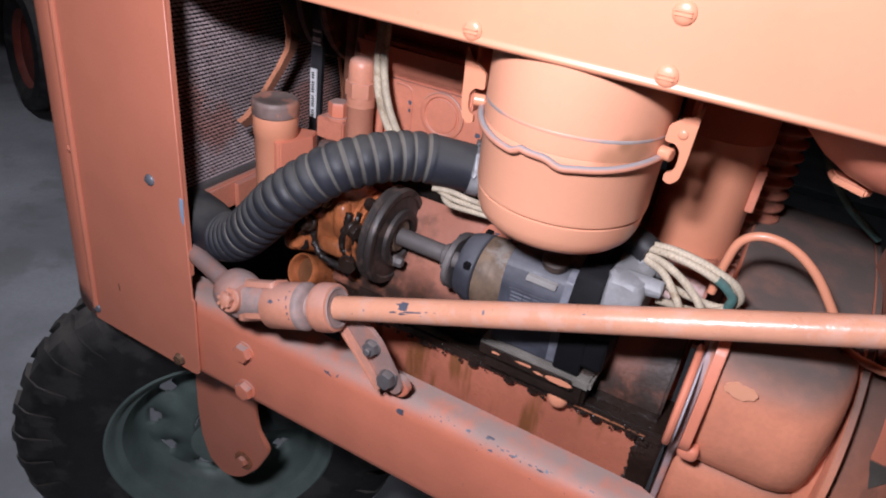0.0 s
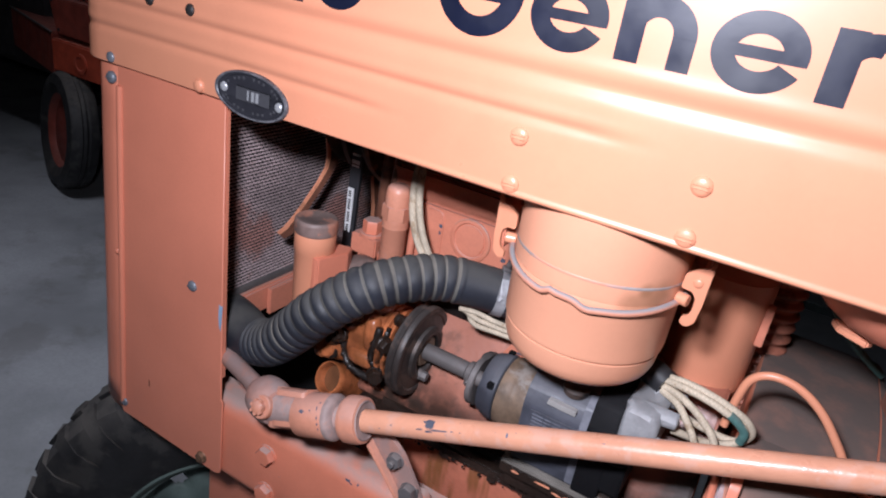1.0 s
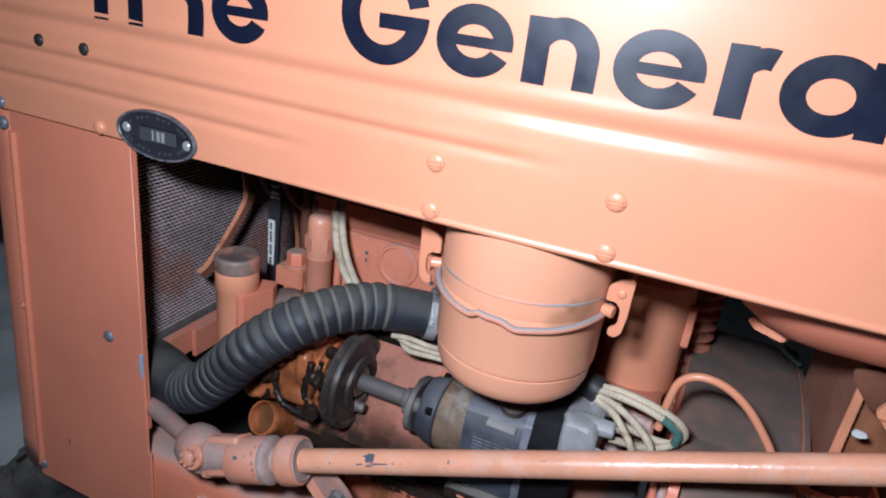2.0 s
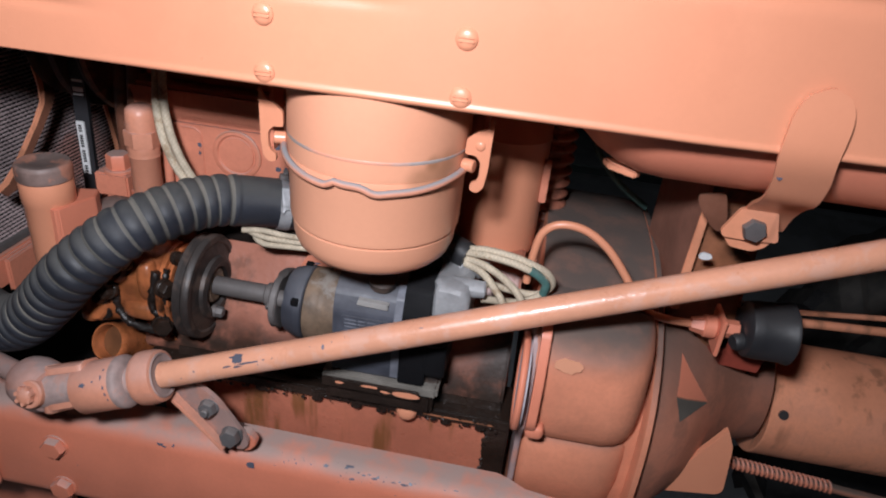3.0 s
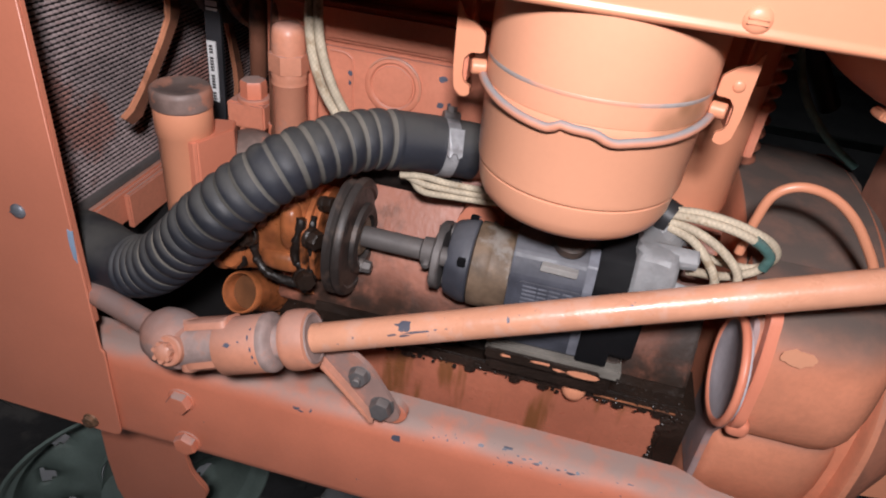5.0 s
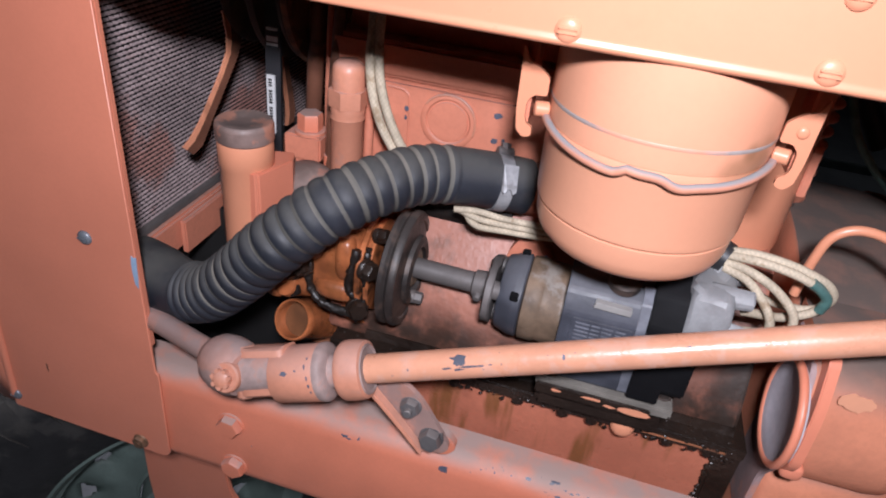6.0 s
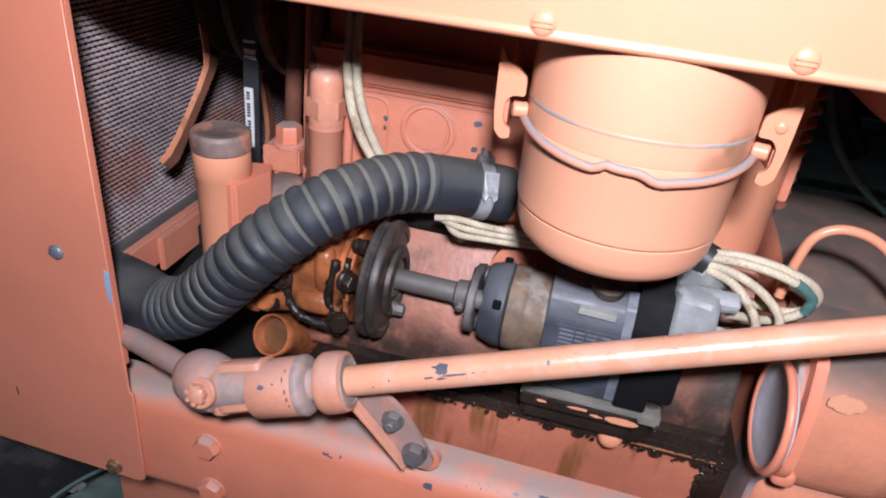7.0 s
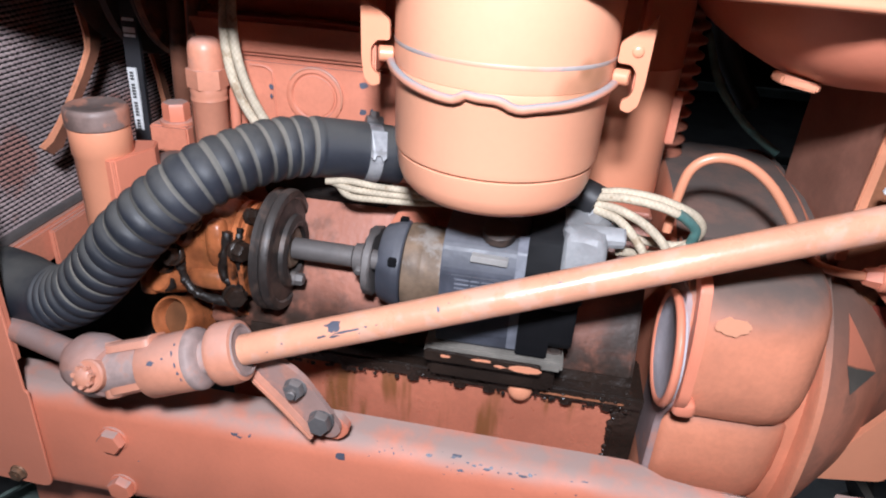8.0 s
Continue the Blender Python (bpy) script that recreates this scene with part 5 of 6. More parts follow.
for v in bm.verts:
    v.co += noise.noise_vector(v.co * 75) * 0.0042 + noise.noise_vector(v.co * 170) * 0.0007
part("distributor_cap", bm, grey_light, magneto, "pale grey distributor cap with cable towers", 26)
bm = box(B(), 0.298, 0.420, 0.036, 0.13, 0.7525, 0.7655, 0.003)
foot = part("foot", bm, foot_grey, magneto)
part("foot_edge", box(B(), 0.299, 0.402, 0.0335, 0.037, 0.748, 0.7605, 0.0015), sludge, magneto)
bm = chips(B(), [(0.318, 0.7560, 0.0335, 0.005, 0.0018), (0.350, 0.7572, 0.0335, 0.010, 0.0018), (0.366, 0.7535, 0.0335, 0.006, 0.0016), (0.388, 0.7545, 0.0335, 0.015, 0.0036)], "y", rng)
part("paint_flake", bm, paint, magneto, "bright orange flakes of old paint")
part("foot_bolt", hexbolt(B(), (0.410, 0.055, 0.7655), (0, -0.1, 1), 0.008, 0.009), pulley_iron, magneto)
part("mounting_bracket", box(B(), 0.30, 0.415, 0.045, 0.125, 0.7225, 0.7525, 0.004), sludge, tractor, "oil-blackened magneto mounting bracket")

# ignition cables looping out of the cap, through a black boot
boot = part("cable_boot", tube(B(), [(0.405, 0.105, 0.897), (0.418, 0.100, 0.896), (0.430, 0.095, 0.893)], 0.014, 16), black, tractor, "black rubber cable boot")
loops = [
    [(0.428, 0.094, 0.902), (0.450, 0.086, 0.908), (0.480, 0.082, 0.906), (0.508, 0.084, 0.895), (0.516, 0.090, 0.878), (0.500, 0.094, 0.862), (0.452, 0.094, 0.866)],
    [(0.428, 0.090, 0.900), (0.452, 0.080, 0.905), (0.482, 0.076, 0.902), (0.508, 0.080, 0.888), (0.507, 0.086, 0.868), (0.484, 0.084, 0.856), (0.450, 0.070, 0.862)],
    [(0.428, 0.090, 0.893), (0.448, 0.080, 0.894), (0.470, 0.072, 0.886), (0.488, 0.070, 0.868), (0.486, 0.070, 0.850), (0.450, 0.064, 0.846)],
    [(0.428, 0.088, 0.889), (0.446, 0.078, 0.887), (0.460, 0.070, 0.877), (0.472, 0.068, 0.860), (0.474, 0.068, 0.842)],
]
for pts in loops:
    part("spark_cable", tube(B(), pts, 0.0038, 10), braid, tractor, "cream braided ignition cable")
part("green_wire", tube(B(), [(0.492, 0.0763, 0.8990), (0.501, 0.0778, 0.8935), (0.5095, 0.0805, 0.884), (0.509, 0.084, 0.871)], 0.0043, 10), teal, tractor, "green taped length of cable")

# ---- steering shaft, universal joint and support arm ----
RO = Vector((0.2415, -0.0155, 0.8035))
RD = Vector((1.0, 0.105, 0.345)).normalized()
along = lambda x: RO + RD * ((x - RO.x) / RD.x)
steer = part("steering_shaft", rod(B(), along(0.150), along(1.6), 0.0128, seg=36), paint_rod, tractor, "long glossy orange steering shaft")
bm = B()
out = Vector((0.10, -0.80, 0.60)).normalized()
out = (out - RD * out.dot(RD)).normalized()
up = RD.cross(out).normalized()
if up.z < 0:
    up = -up
shaft_spots = [(0.2375, 0.0045, 0.0068, 0.0038), (0.240, 0.0012, 0.0034, 0.0034), (0.236, 0.0015, 0.0030, 0.0030), (0.233, 0.0055, 0.004, 0.0012), (0.244, -0.0022, 0.012, 0.0012), (0.238, -0.0040, 0.005, 0.0012), (0.254, -0.0020, 0.004, 0.0010), (0.228, -0.0026, 0.005, 0.0011), (0.262, -0.0015, 0.0015, 0.0008), (0.3175, 0.001, 0.0016, 0.0026), (0.196, -0.002, 0.001, 0.0012), (0.405, 0.003, 0.002, 0.0006)]
shaft_spots += [(rng.uniform(0.16, 0.5), rng.uniform(-0.009, 0.009), rng.uniform(0.0004, 0.0011), rng.uniform(0.0003, 0.0007)) for _ in range(9)]
for x, w, sx, sz in shaft_spots:
    c = along(x)

    def on_shaft(dx, dz):
        ang = (w + dz) / 0.0128
        return bm.verts.new(c + RD * dx + (out * math.cos(ang) + up * math.sin(ang)) * 0.01305)

    hub = on_shaft(0, 0)
    ring = []
    for k in range(11):
        q = rng.uniform(0.5, 1.15)
        ring.append(on_shaft(sx * q * math.cos(2 * math.pi * k / 11), sz * q * math.sin(2 * math.pi * k / 11)))
    for k in range(11):
        bm.faces.new((hub, ring[k], ring[(k + 1) % 11]))
tagged(part("paint_chip", bm, chip_mat, steer, "blue-grey chip in the shaft paint"), kind="stuff")
bm = B()
lathe(bm, [(0.0175, 0.002), (0.0245, 0.0030), (0.0262, 0.0055), (0.0266, 0.010), (0.0262, 0.020), (0.0250, 0.025), (0.0205, 0.0265), (0.0190, 0.022), (0.0125, 0.020)], along(0.134), RD, 40)
collar = part("bearing_collar", bm, paint_worn, tractor, "orange bearing collar on the steering shaft")
part("dusty_face", lathe(B(), [(0.0222, 0.0258), (0.0210, 0.0272), (0.0195, 0.0268), (0.0188, 0.0225)], along(0.134), RD, 36), paint_grey, collar)
part("sleeve", lathe(B(), [(0.0128, 0.0), (0.0155, 0.0), (0.0155, 0.008), (0.0128, 0.009)], along(0.150), RD, 28), dark_bolt, steer)
UJ = along(0.048) + Vector((0, 0, 0.006))
bm = lathe(B(), [(0.014, -0.002), (0.0248, -0.0015), (0.0256, 0.0), (0.0258, 0.039), (0.0254, 0.0405)], along(0.080), RD, 36)
joint = part("universal_joint", bm, paint_worn, tractor, "dusty orange universal joint")
part("dusty_rim", lathe(B(), [(0.0240, 0.0400), (0.0262, 0.0410), (0.0264, 0.0450), (0.0252, 0.0475), (0.0205, 0.0500), (0.0155, 0.0505), (0.0150, 0.064)], along(0.080), RD, 36), paint_grey, joint, "grey dusty rim of the joint")
side_dir = RD.cross(Vector((0, 0, 1))).normalized()
side_dir = side_dir if side_dir.y < 0 else -side_dir
updir = side_dir.cross(RD).normalized()
updir = updir if updir.z > 0 else -updir
pin = (side_dir * 0.88 + updir * 0.47).normalized()
ear_dir = pin.cross(RD).normalized()
ear_dir = ear_dir if ear_dir.z > 0 else -ear_dir
for s in (1, -1):
    a = UJ + RD * 0.010 + ear_dir * (0.0170 * s)
    bm = B()
    shape = rounded([(-0.016, -0.009), (-0.006, -0.0135), (0.034, -0.0165), (0.034, 0.0165), (-0.006, 0.0135), (-0.016, 0.009)], 0.006, 4)
    slabs = [[bm.verts.new(UJ + RD * (0.010 + p) + pin * q * w + ear_dir * (s * (h - 10.0 * q * q))) for p, q in shape] for h, w in ((0.0160, 1.0), (0.0218, 0.95), (0.0240, 0.75))]
    for lo, hi in zip(slabs, slabs[1:]):
        for k in range(len(shape)):
            bm.faces.new((lo[k], lo[(k + 1) % len(shape)], hi[(k + 1) % len(shape)], hi[k]))
    bm.faces.new(slabs[0][::-1])
    bm.faces.new(slabs[-1])
    rod(bm, a - RD * 0.012 - ear_dir * (0.004 * s), a - RD * 0.012 + ear_dir * (0.0065 * s), 0.0105, seg=18, cham=0.0015)
    part("yoke_ear", bm, paint_worn, joint)
part("cross", rod(B(), UJ - RD * 0.014, UJ + RD * 0.030, 0.0190, seg=16), paint_grey, joint, "grey dusty joint cross")
bm = lathe(B(), [(0.0140, 0.006), (0.0140, 0.0225), (0.0128, 0.0240), (0.0082, 0.0240), (0.0078, 0.0300), (0.005, 0.0320), (0.0, 0.0320)], UJ - RD * 0.010, pin, 22)
part("trunnion", bm, paint_worn, joint)
bm = B()
for k in range(7):
    a = 2 * math.pi * k / 7
    c = UJ - RD * 0.010 + pin * 0.0265 + (RD * math.cos(a) + ear_dir * math.sin(a)) * 0.0078
    rod(bm, c, c + pin * 0.0045, 0.0022, seg=6)
part("castle_nut", bm, paint_worn, joint)
bm = B()
face = (side_dir * 0.80 + updir * 0.60).normalized()
rise = RD.cross(face).normalized()
rise = rise if rise.z > 0 else -rise
for x, w, sx, sz in ((0.094, 0.001, 0.0042, 0.0024), (0.1045, 0.003, 0.0014, 0.0012), (0.1125, 0.006, 0.0010, 0.0030), (0.1145, -0.004, 0.0010, 0.0026), (0.1150, -0.011, 0.0012, 0.0022), (0.1145, 0.013, 0.001, 0.0016), (0.1155, -0.017, 0.0009, 0.0018)):
    hub, ring = None, []
    for k in range(12):
        q = 0.0 if k == 0 else rng.uniform(0.6, 1.1)
        ang = (w + sz * q * math.sin(2 * math.pi * k / 11)) / 0.0258
        ring.append(bm.verts.new(along(x) + RD * (sx * q * math.cos(2 * math.pi * k / 11)) + (face * math.cos(ang) + rise * math.sin(ang)) * 0.0261))
    for k in range(1, 12):
        bm.faces.new((ring[0], ring[k], ring[k % 11 + 1]))
tagged(part("paint_chip", bm, chip_mat, joint), kind="stuff")
LJ = along(0.036) + Vector((0, 0.002, 0.009))
LD = (Vector((-0.098, 0.014, 0.7275)) - LJ).normalized()
bm = lathe(B(), [(0.010, -0.014), (0.022, -0.011), (0.0262, -0.002), (0.0268, 0.012), (0.0245, 0.024), (0.018, 0.034), (0.012, 0.039), (0.0112, 0.042), (0.0112, 0.19)], LJ, LD, 28)
part("front_shaft", bm, paint_scuffed, tractor, "dusty orange front steering shaft end")
# support arm: a folded strip from the collar down to the rail
bm = prism(B(), rounded([(0.140, 0.760), (0.152, 0.749), (0.185, 0.715), (0.213, 0.683), (0.228, 0.679), (0.237, 0.690), (0.228, 0.706), (0.205, 0.741), (0.186, 0.757), (0.160, 0.764)], [0.004, 0.004, 0, 0.008, 0.008, 0.008, 0, 0.008, 0.01, 0.003]), "y", -0.010, -0.004, 0.0015)
arm = part("support_arm", bm, paint_scuffed, tractor, "bent orange support arm bolted to the frame rail")
bm = prism(B(), [(0.146, 0.754), (0.153, 0.747), (0.184, 0.7135), (0.210, 0.6835), (0.2135, 0.6855), (0.186, 0.7185), (0.155, 0.7525)], "y", -0.021, -0.0102, 0.0012)
part("arm_rib", bm, paint_worn, arm)
part("arm_bolt", hexbolt(B(), (0.196, -0.010, 0.7315), (0, -1, 0.15), 0.0092, 0.009), dark_bolt, arm)
part("stud", rod(B(), (0.196, -0.016, 0.7315), (0.196, -0.024, 0.7328), 0.0042, seg=14, cham=0.0008), dark_bolt, arm)
part("arm_bolt", hexbolt(B(), (0.2185, -0.010, 0.6995), (0, -1, 0.15), 0.0105, 0.011), dark_bolt, arm)
part("lug", prism(B(), rounded([(0.205, 0.676), (0.232, 0.672), (0.243, 0.686), (0.232, 0.700), (0.210, 0.695)], 0.007), "y", -0.004, 0.006, 0.002), paint_dusty, arm)

# ---- flywheel housing, clutch bell and gearbox tube ----
HZ = 0.69


def housing(secs, n=2.5, seg=72):
    """Rings of (x, half width, half height), flattened like a barrel with a low top."""
    bm, rings = B(), []
    for x, a, b in secs:
        ring = []
        for k in range(seg):
            t = 2 * math.pi * k / seg
            c, q = math.cos(t), math.sin(t)
            ring.append(bm.verts.new((x, CY + a * math.copysign(abs(c) ** (2 / n), c), HZ + b * math.copysign(abs(q) ** (2 / n), q))))
        rings.append(ring)
    for a, b in zip(rings, rings[1:]):
        for k in range(seg):
            bm.faces.new((a[k], a[(k + 1) % seg], b[(k + 1) % seg], b[k]))
    bm.faces.new(rings[0][::-1])
    bm.faces.new(rings[-1])
    return bm


bell = part("flywheel_housing", housing([(0.506, 0.20, 0.15), (0.507, 0.232, 0.184), (0.509, 0.234, 0.187), (0.519, 0.234, 0.187), (0.522, 0.231, 0.186), (0.60, 0.228, 0.186), (0.631, 0.224, 0.184)]), paint_bell, tractor, "rounded orange flywheel housing with dark dust on top", 45)
bm = B()
shape = [(0.075, 0.862), (0.052, 0.858), (0.036, 0.846), (0.028, 0.828), (0.025, 0.80), (0.025, 0.770), (0.029, 0.748), (0.038, 0.731), (0.052, 0.719), (0.070, 0.713), (0.12, 0.712), (0.12, 0.862)]
rings = []
for x, off in ((0.508, 0.004), (0.514, 0.0), (0.590, 0.0), (0.604, 0.003), (0.614, 0.009), (0.621, 0.018), (0.625, 0.030), (0.6275, 0.050)):
    rings.append([bm.verts.new((x, min(y + off, 0.12), z + (off * 0.18 if z < 0.79 and y < 0.119 else -off * 0.3))) for y, z in shape])
for a, b in zip(rings, rings[1:]):
    for k in range(len(shape)):
        bm.faces.new((a[k], a[(k + 1) % len(shape)], b[(k + 1) % len(shape)], b[k]))
bm.faces.new(rings[0][::-1])
bm.faces.new(rings[-1])
part("side_bulge", bm, paint_bell, bell, angle=60)
bm = B()
shape = [(0.12, 0.735), (0.060, 0.735), (0.047, 0.730), (0.041, 0.720), (0.0385, 0.700), (0.040, 0.670), (0.046, 0.640), (0.060, 0.615), (0.12, 0.610)]
rings = []
for x, off in ((0.5115, 0.010), (0.514, 0.004), (0.520, 0.0005), (0.530, 0.0), (0.588, 0.0), (0.602, 0.002), (0.613, 0.007), (0.621, 0.015), (0.626, 0.026), (0.629, 0.042)):
    rings.append([bm.verts.new((x, min(y + off, 0.12), z)) for y, z in shape])
for a, b in zip(rings, rings[1:]):
    for k in range(len(shape)):
        bm.faces.new((a[k], a[(k + 1) % len(shape)], b[(k + 1) % len(shape)], b[k]))
bm.faces.new(rings[0][::-1])
bm.faces.new(rings[-1])
part("skirt", bm, paint_bell, bell, angle=60)
part("flange_face", prism(B(), rounded([(0.040, 0.848), (0.016, 0.80), (0.014, 0.757), (0.026, 0.739), (0.037, 0.722), (0.037, 0.655), (0.10, 0.655), (0.10, 0.848)], [0.006, 0.02, 0.012, 0.01, 0.01, 0, 0, 0]), "x", 0.5058, 0.5115, 0.002), grey_pink, bell, "lilac-grey dusty flange face")
HC = (0, 0.040, 0.795)
bm = lathe(B(), [(0.0455 + 0.0036 * math.cos(2 * math.pi * k / 12), 0.5005 + 0.0036 * math.sin(2 * math.pi * k / 12)) for k in range(13)], HC, (1, 0, 0), 56, caps=False)
part("starter_opening", bm, paint_panel, bell, "round open starter mounting ring")
part("recess", lathe(B(), [(0.0, 0.5055), (0.014, 0.5052), (0.026, 0.5040), (0.036, 0.5018), (0.0425, 0.4990), (0.0440, 0.4990), (0.0444, 0.506)], HC, (1, 0, 0), 40), disc_grey, bell, "pale grey recess inside the mounting ring")
bm = prism(B(), rounded([(0.030, 0.862), (0.012, 0.82), (0.008, 0.765), (0.020, 0.748), (0.06, 0.745), (0.06, 0.866), (0.045, 0.866)], [0.01, 0.02, 0.014, 0.01, 0, 0, 0.01], 5), "x", 0.512, 0.521, 0.0025)
lump(bm, (0.5215, 0.0235, 0.7500), (0.0095, 0.0080, 0.0080), 20, 0.6)
part("flange_lip", bm, paint_panel, bell)
ring = [(0.541 + 0.0135 * math.cos(2 * math.pi * k / 40) * (1 + 0.22 * noise.noise((k * 0.35, 2.7, 0.4))), 0.832 + 0.0080 * math.sin(2 * math.pi * k / 40) * (1 + 0.30 * noise.noise((k * 0.45, 9.1, 0.2)))) for k in range(40)]
part("paint_patch", prism(B(), ring, "y", 0.0253, 0.0248), paint_cleaner, bell)
part("joint_flange", housing([(0.6305, 0.20, 0.15), (0.6315, 0.240, 0.180), (0.633, 0.243, 0.183), (0.6385, 0.243, 0.183), (0.640, 0.240, 0.180), (0.641, 0.20, 0.15)]), paint_bell, bell)
cone = part("clutch_bell", housing([(0.640, 0.228, 0.169), (0.660, 0.222, 0.164), (0.715, 0.165, 0.140), (0.745, 0.126, 0.116), (0.770, 0.106, 0.094), (0.785, 0.098, 0.084), (0.806, 0.092, 0.077), (0.810, 0.085, 0.072), (0.811, 0.05, 0.05)], 2.2), paint_cone, tractor, "dark dusty cone shaped clutch bell")
bm = prism(B(), rounded([(0.681, 0.618), (0.756, 0.629), (0.748, 0.700), (0.737, 0.724), (0.709, 0.673)], [0, 0.012, 0.006, 0.004, 0]), "y", 0.108, 0.116, 0.002)
part("gusset", bm, paint, cone)
CONE = [(0.660, 0.222, 0.164), (0.715, 0.165, 0.140), (0.745, 0.128, 0.120)]


def on_cone(x, z, lift=0.0012):
    a, b = (float(np.interp(x, [c[0] for c in CONE], [c[k] for c in CONE])) for k in (1, 2))
    return (x, CY - (a + lift) * max(0.02, 1 - (abs(z - HZ) / b) ** 2.2) ** (1 / 2.2), z)


def cone_patch(corners, mat, label):
    """A three-cornered patch of paint lying on the cone."""
    bm, n, ids = B(), 10, {}
    p, q, r = (Vector(c) for c in corners)
    for i in range(n + 1):
        for k in range(n + 1 - i):
            w = p + (q - p) * (i / n) + (r - p) * (k / n)
            ids[i, k] = bm.verts.new(on_cone(w.x + 0.0006 * noise.noise((w.x * 300, w.y * 300, 0)), w.y + 0.0006 * noise.noise((w.x * 300, w.y * 300, 5))))
    for i in range(n):
        for k in range(n - i):
            bm.faces.new((ids[i, k], ids[i + 1, k], ids[i, k + 1]))
            if i + k < n - 1:
                bm.faces.new((ids[i + 1, k], ids[i + 1, k + 1], ids[i, k + 1]))
    part("paint_patch", bm, mat, cone, label)


cone_patch([(0.667, 0.806), (0.709, 0.749), (0.665, 0.773)], paint_panel, "clean orange triangle of paint")
cone_patch([(0.665, 0.772), (0.709, 0.748), (0.674, 0.745)], paint_dust_grey, "grey dust below the clean triangle")
gear = part("gearbox_tube", lathe(B(), [(0.060, 0.822), (0.0755, 0.8205), (0.0768, 0.8215), (0.077, 0.824), (0.077, 1.6)], (0, CY, 0.654), (1, 0, 0), 56), paint_tube, tractor, "worn yellowish orange torque tube with oil streaks")
part("bolt_hole", lathe(B(), [(0.006, 0), (0.006, 0.003)], (0.835, 0.2085, 0.682), (0, -1, 0.4), 16), dark_iron, gear)
# clutch rod with a spring
part("clutch_rod", rod(B(), (0.76, 0.168, 0.629), (1.5, 0.150, 0.575), 0.0055, seg=14), paint_cone, tractor, "thin clutch rod")
pts = []
for k in range(22 * 14):
    a = 2 * math.pi * k / 14
    f = k / (22 * 14)
    c = Vector((0.772, 0.168, 0.628)).lerp(Vector((0.90, 0.1648, 0.6195)), f)
    pts.append(c + Vector((0, math.cos(a), math.sin(a))) * 0.0068)
part("return_spring", sweep(B(), pts, 0.0016, 6), paint_block, tractor, "coiled orange return spring")

# ---- small pipe, fitting and black switch cap ----
part("oil_pipe", tube(B(), [(0.491, 0.100, 0.872), (0.4935, 0.100, 0.906), (0.499, 0.100, 0.930), (0.515, 0.100, 0.941), (0.539, 0.100, 0.9385), (0.563, 0.100, 0.923), (0.586, 0.100, 0.896), (0.609, 0.100, 0.864), (0.638, 0.110, 0.850), (0.668, 0.116, 0.846)], 0.0041, 14), paint, tractor, "looped thin orange oil pipe")
bm = B()
rod(bm, (0.664, 0.116, 0.846), (0.676, 0.116, 0.846), 0.007, 0.010, 6)
rod(bm, (0.676, 0.116, 0.846), (0.690, 0.116, 0.846), 0.012, seg=16, cham=0.002)
box(bm, 0.690, 0.694, 0.098, 0.136, 0.822, 0.864, 0.001)
lathe(bm, [(0.0095, 0.0), (0.0095, 0.018)], (0.694, 0.118, 0.846), (1, 0, 0), 6)
part("pipe_fitting", bm, paint_panel, tractor, "orange brass pipe fitting with hex nut")
bm = lathe(B(), [(0.012, -0.002), (0.024, 0.0), (0.0285, 0.003), (0.0295, 0.008), (0.0300, 0.014), (0.0302, 0.040), (0.0318, 0.0425), (0.0320, 0.0460), (0.029, 0.0480), (0.0, 0.0485)], (0.716, 0.120, 0.848), (1, 0.03, 0.02), 40)
switch = part("switch_cap", bm, black, tractor, "round black rubber switch cap")
part("boot_rib", lathe(B(), [(0.009, 0.0), (0.009, 0.008), (0.007, 0.011), (0.0, 0.011)], (0.716, 0.108, 0.840), (-1, -0.4, -0.1), 18), black, switch)
part("switch_bracket", prism(B(), [(0.70, 0.78), (0.76, 0.775), (0.77, 0.83), (0.70, 0.84)], "y", 0.15, 0.156, 0.001), red_paint, tractor, "red-brown bracket under the switch")
part("brake_pipe", tube(B(), [(0.716, 0.17, 0.842), (0.804, 0.19, 0.839), (0.897, 0.215, 0.834), (1.362, 0.34, 0.809)], 0.0033, 10), paint_tube, tractor, "thin orange pipe running to the rear")
part("brake_pipe", tube(B(), [(0.72, 0.17, 0.829), (0.809, 0.19, 0.826), (0.904, 0.215, 0.817), (1.379, 0.34, 0.772)], 0.0052, 10), paint_tube, tractor, "thin orange pipe running to the rear")
# White plate put where a pale patch shows behind the switch.
part("white_plate", prism(B(), [(0.722, 0.822), (0.732, 0.818), (0.740, 0.838), (0.730, 0.846), (0.724, 0.843)], "y", 0.190, 0.1915), label_white, tractor, "white plate behind the switch")
part("green_cable", tube(B(), [(0.535, 0.33, 1.00), (0.555, 0.315, 0.952), (0.585, 0.31, 0.918), (0.608, 0.31, 0.900), (0.630, 0.31, 0.886)], 0.0042, 10), teal, tractor, "dark green cable")
part("black_hose", tube(B(), [(0.555, 0.42, 1.04), (0.58, 0.43, 0.97), (0.63, 0.46, 0.90)], 0.014, 12), black, tractor, "black hose in the shade")

# ---- front wheel, turned on its kingpin ----
WC = Vector((-0.265, 0.205, 0.165))
WA = Vector((math.sin(radians(40)), -math.cos(radians(40)), 0.0))
tyre_prof = [(0.195, -0.055), (0.212, -0.072), (0.27, -0.080), (0.338, -0.070), (0.357, -0.052), (0.362, 0.0), (0.357, 0.052), (0.338, 0.070), (0.27, 0.080), (0.212, 0.072), (0.195, 0.055)]
